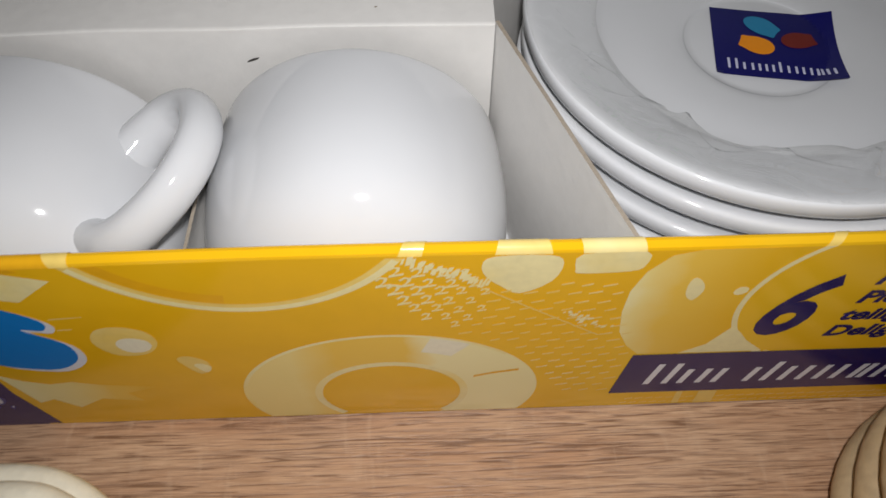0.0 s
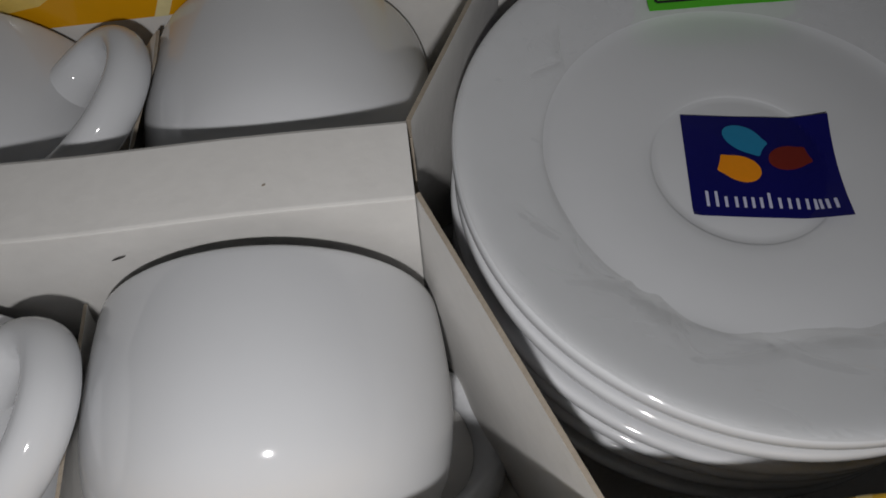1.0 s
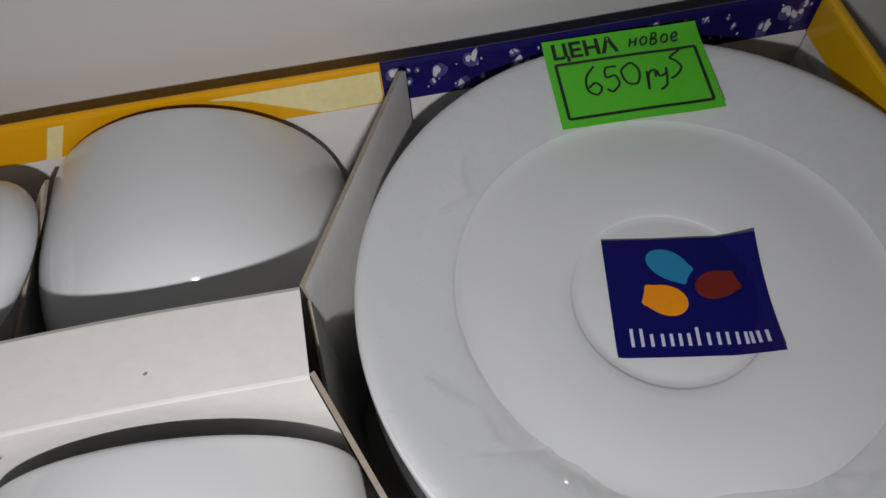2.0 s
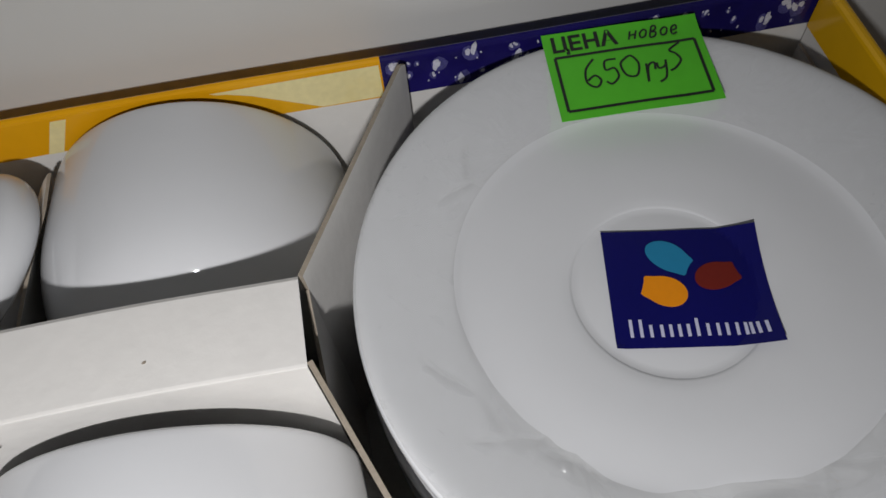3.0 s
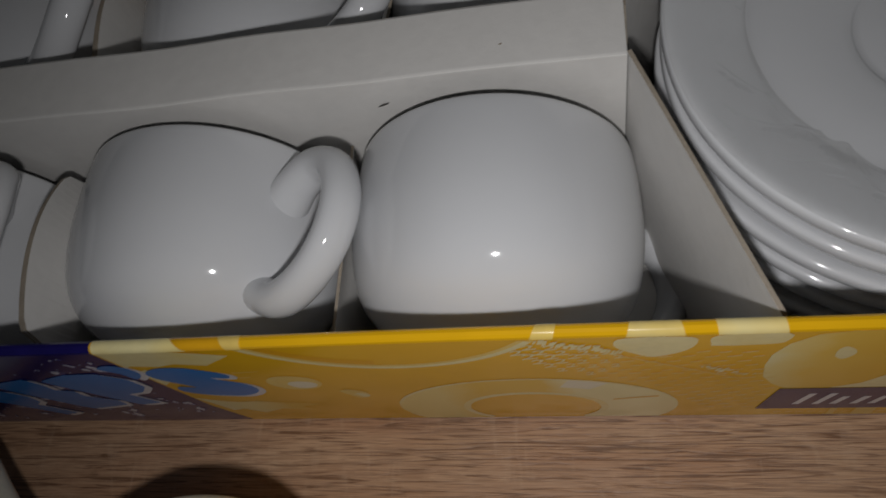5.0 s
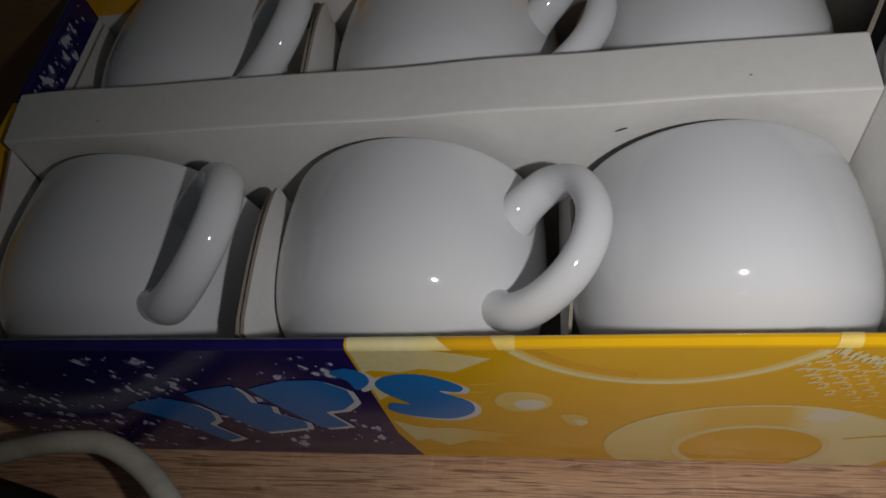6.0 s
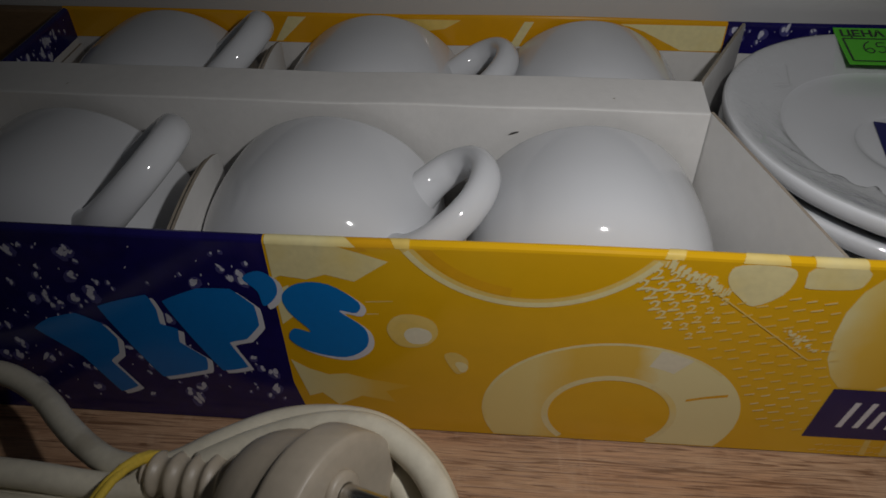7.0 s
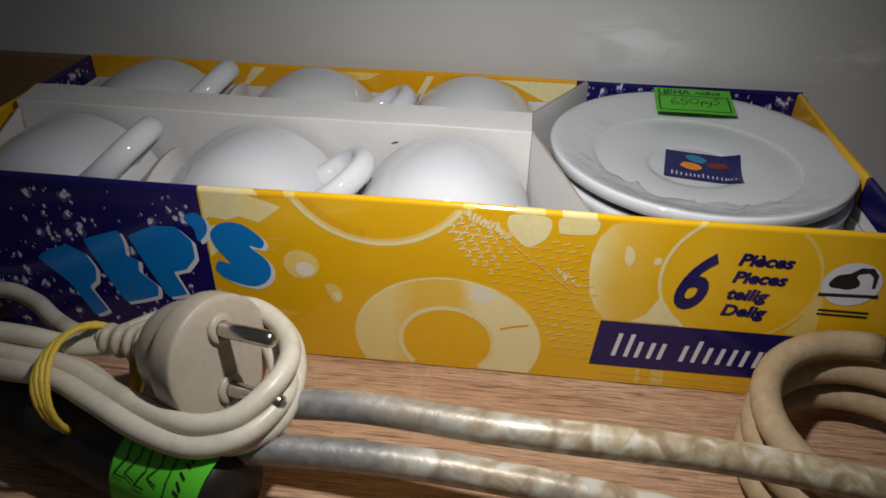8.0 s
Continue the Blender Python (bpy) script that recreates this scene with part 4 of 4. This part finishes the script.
part("paper", grid_sheet(0.0345, 0.0292, label_bend), M_LABEL, label_thing)
part("petal", ink_on(petal(-0.0030, 0.0075, 0.0053, 0.0036, -0.65, 3)), M_TEAL, label_thing, "teal petal")
part("petal", ink_on(petal(-0.0050, -0.0012, 0.0050, 0.0037, math.pi - 0.35, 8)), M_AMBER, label_thing, "amber petal")
part("petal", ink_on(petal(0.0068, 0.0022, 0.0050, 0.0034, 0.25, 15)), M_MAROON, label_thing, "maroon petal")
for x0, x1, h in [(-0.0140, -0.0112, 0.0042), (-0.0098, -0.0068, 0.0029), (-0.0056, -0.0012, 0.0029), (0.0000, 0.0009, 0.0042), (0.0022, 0.0050, 0.0029), (0.0062, 0.0090, 0.0029), (0.0101, 0.0119, 0.0029), (0.0126, 0.0150, 0.0029)]:
    for a in ((x0, x1 - 0.0007) if x1 - x0 < 0.004 and x1 - x0 > 0.001 else ((x0,) if x1 - x0 <= 0.001 else (x0, (x0 + x1) / 2 - 0.00035, x1 - 0.0007))):
        part("pale_bar", ink_on([(a, -0.0122), (a + 0.0007, -0.0122), (a + 0.0007, -0.0122 + h), (a, -0.0122 + h)]), M_LILAC, label_thing)


# the green price tag on the rim of the saucers
def stroke(points, half, z=0.0):
    """A pen line through the points, as a thin flat ribbon."""
    p = spline([(x, y, 0) for x, y in points], 6)
    bm = bmesh.new()
    rows = []
    for i, q in enumerate(p):
        d = (p[min(i + 1, len(p) - 1)] - p[max(i - 1, 0)]).normalized()
        s = Vector((-d.y, d.x, 0)) * half
        rows.append((bm.verts.new(q + s), bm.verts.new(q - s)))
    for a, b in zip(rows, rows[1:]):
        bm.faces.new((a[0], b[0], b[1], a[1]))
    return bm


TW, TH = 0.0400, 0.0270


def tag_bend(x, y):
    return 0.00025 * math.sin(x * 120 + 1) + (0.010 * max(0.0, (y - 0.004)) if y > 0.004 else 0) + max(0, y - 0.009) ** 2 * 25 + 0.0004 * max(0, x - 0.012) / 0.006


def bent(bm, bend, lift):
    """Lays flat ink onto the bent paper."""
    bmesh.ops.triangulate(bm, faces=bm.faces[:])
    for v in bm.verts:
        v.co.z = bend(v.co.x, v.co.y) + lift
    return bm


tag = thing("price_tag", "bright green paper price tag with black handwriting on the saucers", "price tag", at=Matrix.Translation((0.2172, 0.1360, TOP + 0.0112)) @ pose(0, 0, 0, 0, 0, -3) @ pose(0, 0, 0, 5, 0, 0))
part("paper", grid_sheet(TW, TH, tag_bend), M_GREEN, tag)
bm = lettering("ЦЕНА", 0.0062, 0.0, 0.00020)
for v in bm.verts:
    v.co = (v.co.x - TW / 2 + 0.0018, v.co.y + TH / 2 - 0.0058, 0)
part("printed_word", bent(bm, tag_bend, 0.00022), M_BLACKINK, tag)
fx, f0, f1 = TW / 2 - 0.0022, -TH / 2 + 0.0026, TH / 2 - 0.0076
frame_line = bmesh.new()
for a, b in [((-fx, f0), (fx, f0)), ((fx, f0), (fx, f1)), ((fx, f1), (-fx, f1)), ((-fx, f1), (-fx, f0))]:
    n = 10
    dx, dy = (b[0] - a[0]) / n, (b[1] - a[1]) / n
    o = Vector((-dy, dx, 0)).normalized() * 0.0004
    for i in range(n):
        p, q = Vector((a[0] + dx * i, a[1] + dy * i, 0)), Vector((a[0] + dx * (i + 1), a[1] + dy * (i + 1), 0))
        frame_line.faces.new([frame_line.verts.new(c) for c in (p - o, q - o, q + o, p + o)])
part("printed_frame", bent(frame_line, tag_bend, 0.00022), M_BLACKINK, tag)
pen = [
    [(-0.0085, 0.0040), (-0.0110, 0.0010), (-0.0115, -0.0030), (-0.0095, -0.0048), (-0.0080, -0.0030), (-0.0092, -0.0012), (-0.0112, -0.0025)],
    [(-0.0030, 0.0030), (-0.0058, 0.0028), (-0.0062, 0.0000), (-0.0040, 0.0002), (-0.0035, -0.0025), (-0.0055, -0.0045), (-0.0068, -0.0035)],
    [(0.0000, 0.0032), (-0.0022, 0.0012), (-0.0015, -0.0025), (0.0010, -0.0030), (0.0022, 0.0005), (0.0010, 0.0032), (-0.0005, 0.0030)],
    [(0.0040, 0.0002), (0.0033, -0.0055), (0.0043, -0.0008), (0.0060, 0.0002), (0.0058, -0.0020)],
    [(0.0066, 0.0000), (0.0068, -0.0018), (0.0085, -0.0012), (0.0090, 0.0005), (0.0080, -0.0045), (0.0060, -0.0060)],
    [(0.0138, 0.0055), (0.0108, 0.0035), (0.0120, 0.0022), (0.0128, 0.0000), (0.0110, -0.0022), (0.0094, -0.0030)],
]
for line in pen:
    part("handwriting", bent(stroke(line, 0.0003), tag_bend, 0.00022), M_BLACKINK, tag)
# "новое", written by hand: each letter as pen lines in a cell one unit high
glyphs = [
    ("н", [[(0.05, 1.0), (0.0, 0.0)], [(0.02, 0.5), (0.5, 0.55)], [(0.58, 1.0), (0.5, 0.0)]]),
    ("о", [[(0.3, 1.0), (0.02, 0.6), (0.15, 0.05), (0.5, 0.2), (0.55, 0.8), (0.28, 1.0)]]),
    ("в", [[(0.1, 1.25), (0.02, 0.0), (0.45, 0.05), (0.5, 0.5), (0.1, 0.6), (0.45, 0.85), (0.4, 1.25), (0.1, 1.25)]]),
    ("о", [[(0.3, 1.0), (0.02, 0.6), (0.15, 0.05), (0.5, 0.2), (0.55, 0.8), (0.28, 1.0)]]),
    ("е", [[(0.05, 0.45), (0.45, 0.6), (0.4, 1.0), (0.1, 0.9), (0.02, 0.4), (0.2, 0.0), (0.55, 0.15)]]),
]
for k, (letter, lines) in enumerate(glyphs):
    for line in lines:
        written = [(0.0016 + 0.0027 * k + 0.0030 * px + 0.0007 * py, TH / 2 - 0.0053 + 0.0026 * py) for px, py in line]
        part("handwriting", bent(stroke(written, 0.00025), tag_bend, 0.00045), M_BLACKINK, tag)


# ---- the immersion heater lying in front of the box ----
heater = thing("immersion_heater", "old immersion heater with cream cord, black grip and scaled coil", "heater")
grip_a, grip_b, GR = Vector((-0.078, -0.0500, 0.0186)), Vector((0.043, -0.0930, 0.0205)), 0.0182
grip_pts = [grip_a.lerp(grip_b, i / 24) for i in range(25)]
part("grip", tube(grip_pts, lambda u: GR - 0.006 * max(0, abs(2 * u - 1) - 0.93) / 0.07 - 0.0008 * math.sin(u * 9) ** 2, 28), M_BLACK, heater, "black plastic grip", smooth=True)
part("cord_boot", tube(spline([tuple(grip_a), (-0.100, -0.0335, 0.0165), (-0.150, -0.0200, 0.0150)], 8), lambda u: 0.0095 - 0.002 * u, 20), M_BLACK, heater, "black tapered cord boot", smooth=True)
COX, COY, COR, TR = 0.2585, -0.0470, 0.0385, 0.0054
coil = []
for i in range(2 * 40 + 21):
    a = -math.pi / 2 - 0.3 - 2 * math.pi * i / 40
    coil.append(Vector((COX + COR * math.cos(a), COY + COR * math.sin(a) * 0.98, 0.0065 + 0.0135 * i / 40)))
part("coil", tube(coil, TR, 16), M_SCALE, heater, "coil crusted with tan limescale", smooth=True)
start = coil[0]
part("tube", tube(spline([(0.028, -0.084, 0.032), (0.070, -0.0825, 0.0330), (0.115, -0.0845, 0.0340), (0.175, -0.0890, 0.0310), tuple(start + Vector((-0.014, -0.001, 0.0040))), tuple(start)], 8), TR, 16), M_TUBE, heater, "worn grey metal tube", smooth=True)
part("tube", tube(spline([(0.030, -0.068, 0.036), (0.075, -0.0690, 0.0420), (0.130, -0.0755, 0.0450), (0.190, -0.0790, 0.0470), (0.230, -0.0830, 0.0465), tuple(Vector((COX, COY - COR, 0.0440)))], 8), TR, 16), M_TUBE, heater, "worn grey metal tube", smooth=True)

# cord, in a hank
CR = 0.0037
strands = [
    [(-0.150, -0.012, 0.020), (-0.120, -0.0065, 0.024), (-0.100, -0.0060, 0.0270), (-0.090, -0.0080, 0.0285), (-0.080, -0.0125, 0.0295), (-0.070, -0.0190, 0.0315), (-0.058, -0.0290, 0.0345), (-0.045, -0.0385, 0.0380), (-0.034, -0.0440, 0.0405), (-0.020, -0.0445, 0.0420), (-0.006, -0.039, 0.046), (0.008, -0.034, 0.049), (0.022, -0.033, 0.051), (0.035, -0.0355, 0.0520), (0.0455, -0.0425, 0.0510), (0.0525, -0.052, 0.0490), (0.0555, -0.064, 0.0455), (0.0535, -0.078, 0.041), (0.041, -0.0875, 0.0385), (0.020, -0.0845, 0.0370), (-0.004, -0.0765, 0.0370), (-0.026, -0.0665, 0.0372), (-0.050, -0.0610, 0.0375), (-0.090, -0.0560, 0.0370), (-0.150, -0.0500, 0.0340)],
    [(-0.150, -0.038, 0.036), (-0.090, -0.048, 0.043), (-0.055, -0.050, 0.043), (-0.030, -0.050, 0.040), (-0.008, -0.0445, 0.042), (0.008, -0.0412, 0.046), (0.022, -0.0402, 0.0485), (0.034, -0.0425, 0.0495), (0.0425, -0.049, 0.0475), (0.0480, -0.058, 0.0435), (0.0500, -0.068, 0.040), (0.0475, -0.078, 0.0380), (0.038, -0.0835, 0.0370), (0.018, -0.0785, 0.0365), (-0.008, -0.0690, 0.0365), (-0.028, -0.0590, 0.0365), (-0.055, -0.0535, 0.0365), (-0.100, -0.0480, 0.0360), (-0.150, -0.0430, 0.0340)],
    [(-0.150, -0.044, 0.044), (-0.090, -0.054, 0.039), (-0.052, -0.057, 0.038), (-0.028, -0.058, 0.036), (-0.010, -0.068, 0.036), (0.010, -0.078, 0.034), (0.026, -0.086, 0.040), (0.044, -0.083, 0.045), (0.053, -0.072, 0.054)],
    [(-0.150, -0.052, 0.050), (-0.090, -0.060, 0.048), (-0.050, -0.064, 0.046), (-0.028, -0.065, 0.0445), (-0.010, -0.073, 0.0445), (0.010, -0.082, 0.0450), (0.028, -0.088, 0.0465), (0.042, -0.086, 0.0490), (0.051, -0.077, 0.0530), (0.0545, -0.066, 0.0550), (0.0525, -0.056, 0.0555), (0.0455, -0.0465, 0.0565), (0.034, -0.0395, 0.0570), (0.020, -0.0385, 0.0550), (0.004, -0.0410, 0.0500), (-0.010, -0.0455, 0.0450)],
    [(-0.150, -0.058, 0.046), (-0.090, -0.066, 0.0445), (-0.050, -0.0695, 0.0440), (-0.028, -0.0725, 0.0450), (-0.008, -0.0810, 0.0445), (0.012, -0.0895, 0.0430), (0.030, -0.0935, 0.0425), (0.044, -0.0895, 0.0440), (0.052, -0.080, 0.0460), (0.0545, -0.070, 0.0470), (0.0530, -0.060, 0.0475), (0.0515, -0.053, 0.0480)],
]
for s in strands:
    part("cord", tube(spline(s, 8), CR, 14), M_CORD, heater, "cream plastic cord", smooth=True)

# plug
face_c, axis = Vector((0.0325, -0.0650, 0.0545)), Vector((0.90, -0.38, 0.22)).normalized()
plug_pose = Matrix.Translation(face_c) @ axis.to_track_quat("Z", "Y").to_matrix().to_4x4() @ Matrix.Scale(1.17, 4)
plug_body = lathe(smooth_profile([(0.0, 0.0), (0.0150, 0.0), (0.0180, -0.0004), (0.0190, -0.0016), (0.0190, -0.0080), (0.0180, -0.0098), (0.0165, -0.0110), (0.0150, -0.0190), (0.0110, -0.0245), (0.0, -0.0260)], 3), 64)
plug = part("plug", plug_body, M_PLUG, heater, "round beige mains plug", smooth=True, loc=plug_pose)
for sgn in (1, -1):
    pin = lathe([(0.0, 0.0215), (0.0012, 0.0215), (0.0020, 0.0209), (0.0024, 0.0199), (0.0024, 0.0), (0.0024, -0.002)], 24)
    part("pin", pin, M_STEEL, plug, "round nickel pin", smooth=True, loc=pose(0.0020 * sgn, 0.0093 * sgn, 0.0))
    part("pin_collar", lathe([(0.0026, -0.0005), (0.0046, -0.0005), (0.0046, 0.0010), (0.0040, 0.0014), (0.0026, 0.0014)], 24), M_PLUG, plug, smooth=True, loc=pose(0.0020 * sgn, 0.0093 * sgn, 0.0))
back_c = face_c - axis * 0.018
neck = spline([tuple(back_c), (0.004, -0.0515, 0.0455), (-0.010, -0.0485, 0.0430), (-0.024, -0.0465, 0.0420)], 24)
part("strain_relief", tube(neck, lambda u: 0.0098 - 0.0050 * u + (0.0008 * math.sin(u * 50) if u > 0.35 else 0.0), 20), M_PLUG, heater, "ribbed beige strain relief", smooth=True)

band_thing = thing("rubber_band", "yellow rubber band twisted round the cord hank", "rubber band")
for k in range(4):
    loop = []
    for i in range(28):
        a = 2 * math.pi * i / 28
        loop.append(Vector((-0.0225 + 0.0009 * k - 0.006 * math.sin(a) + 0.001 * math.sin(2 * a + k), -0.0620 + 0.0235 * math.cos(a + 0.2), 0.0365 + 0.0190 * math.sin(a) + 0.0006 * math.sin(3 * a + k))))
    part("strand", tube(loop, 0.0011, 8, closed=True), M_RUBBER, band_thing, smooth=True)

# the second green tag, wrapped round the grip
tag2 = thing("price_tag", "bright green paper tag wrapped round the black grip", "price tag")
gd = (grip_b - grip_a).normalized()
gs = Vector((-gd.y, gd.x, 0)).normalized()
bm = bmesh.new()
cols = []
for i in range(13):
    a = radians(65 + i * 13)
    cols.append([bm.verts.new(grip_b - gd * (0.039 - 0.036 * j / 6) + gs * ((GR + 0.0007) * math.cos(a)) + Vector((0, 0, (GR + 0.0007) * math.sin(a)))) for j in range(7)])
for a, b in zip(cols, cols[1:]):
    for j in range(6):
        bm.faces.new((a[j], a[j + 1], b[j + 1], b[j]))
part("paper", bm, M_GREEN, tag2, smooth=True)
def tag_point(u, turn):
    a = radians(turn)
    return grip_b - gd * (u * 1.12 + 0.001) + gs * ((GR + 0.0010) * math.cos(a)) + Vector((0, 0, (GR + 0.0010) * math.sin(a)))


def tag_line(pts, wide):
    """An ink line on the wrapped tag, through points of length along the grip and angle round it."""
    bm, rows = bmesh.new(), []
    for (u0, t0), (u1, t1) in zip(pts, pts[1:]):
        for i in range(6):
            rows.append(tag_point(u0 + (u1 - u0) * i / 6, t0 + (t1 - t0) * i / 6))
    rows.append(tag_point(*pts[-1]))
    pairs = []
    for i, p in enumerate(rows):
        d = (rows[min(i + 1, len(rows) - 1)] - rows[max(i - 1, 0)]).normalized()
        out = (p - grip_b) - gd * (p - grip_b).dot(gd)
        side = d.cross(out).normalized() * wide
        pairs.append((bm.verts.new(p + side), bm.verts.new(p - side)))
    for a, b in zip(pairs, pairs[1:]):
        bm.faces.new((a[0], b[0], b[1], a[1]))
    return bm


part("ink_bar", tag_line([(0.0335, 82), (0.0130, 82), (0.0130, 190), (0.0335, 190), (0.0335, 82)], 0.0003), M_BLACKINK, tag2)
for k, (u, t0, t1) in enumerate([(0.0305, 100, 150), (0.0265, 95, 145), (0.0225, 104, 152), (0.0185, 98, 140)]):
    part("ink_bar", tag_line([(u, t0), (u - 0.0018, (t0 + t1) / 2 + 6), (u + 0.0012, t1), (u - 0.0026, t1 + 4 * (k % 2))], 0.00028), M_BLACKINK, tag2)
for k in range(7):
    part("ink_bar", tag_line([(0.0100 - 0.0003 * (k % 2), 86 + 9 * k), (0.0075, 89 + 9 * k + 2 * (k % 3))], 0.0004), M_BLACKINK, tag2)
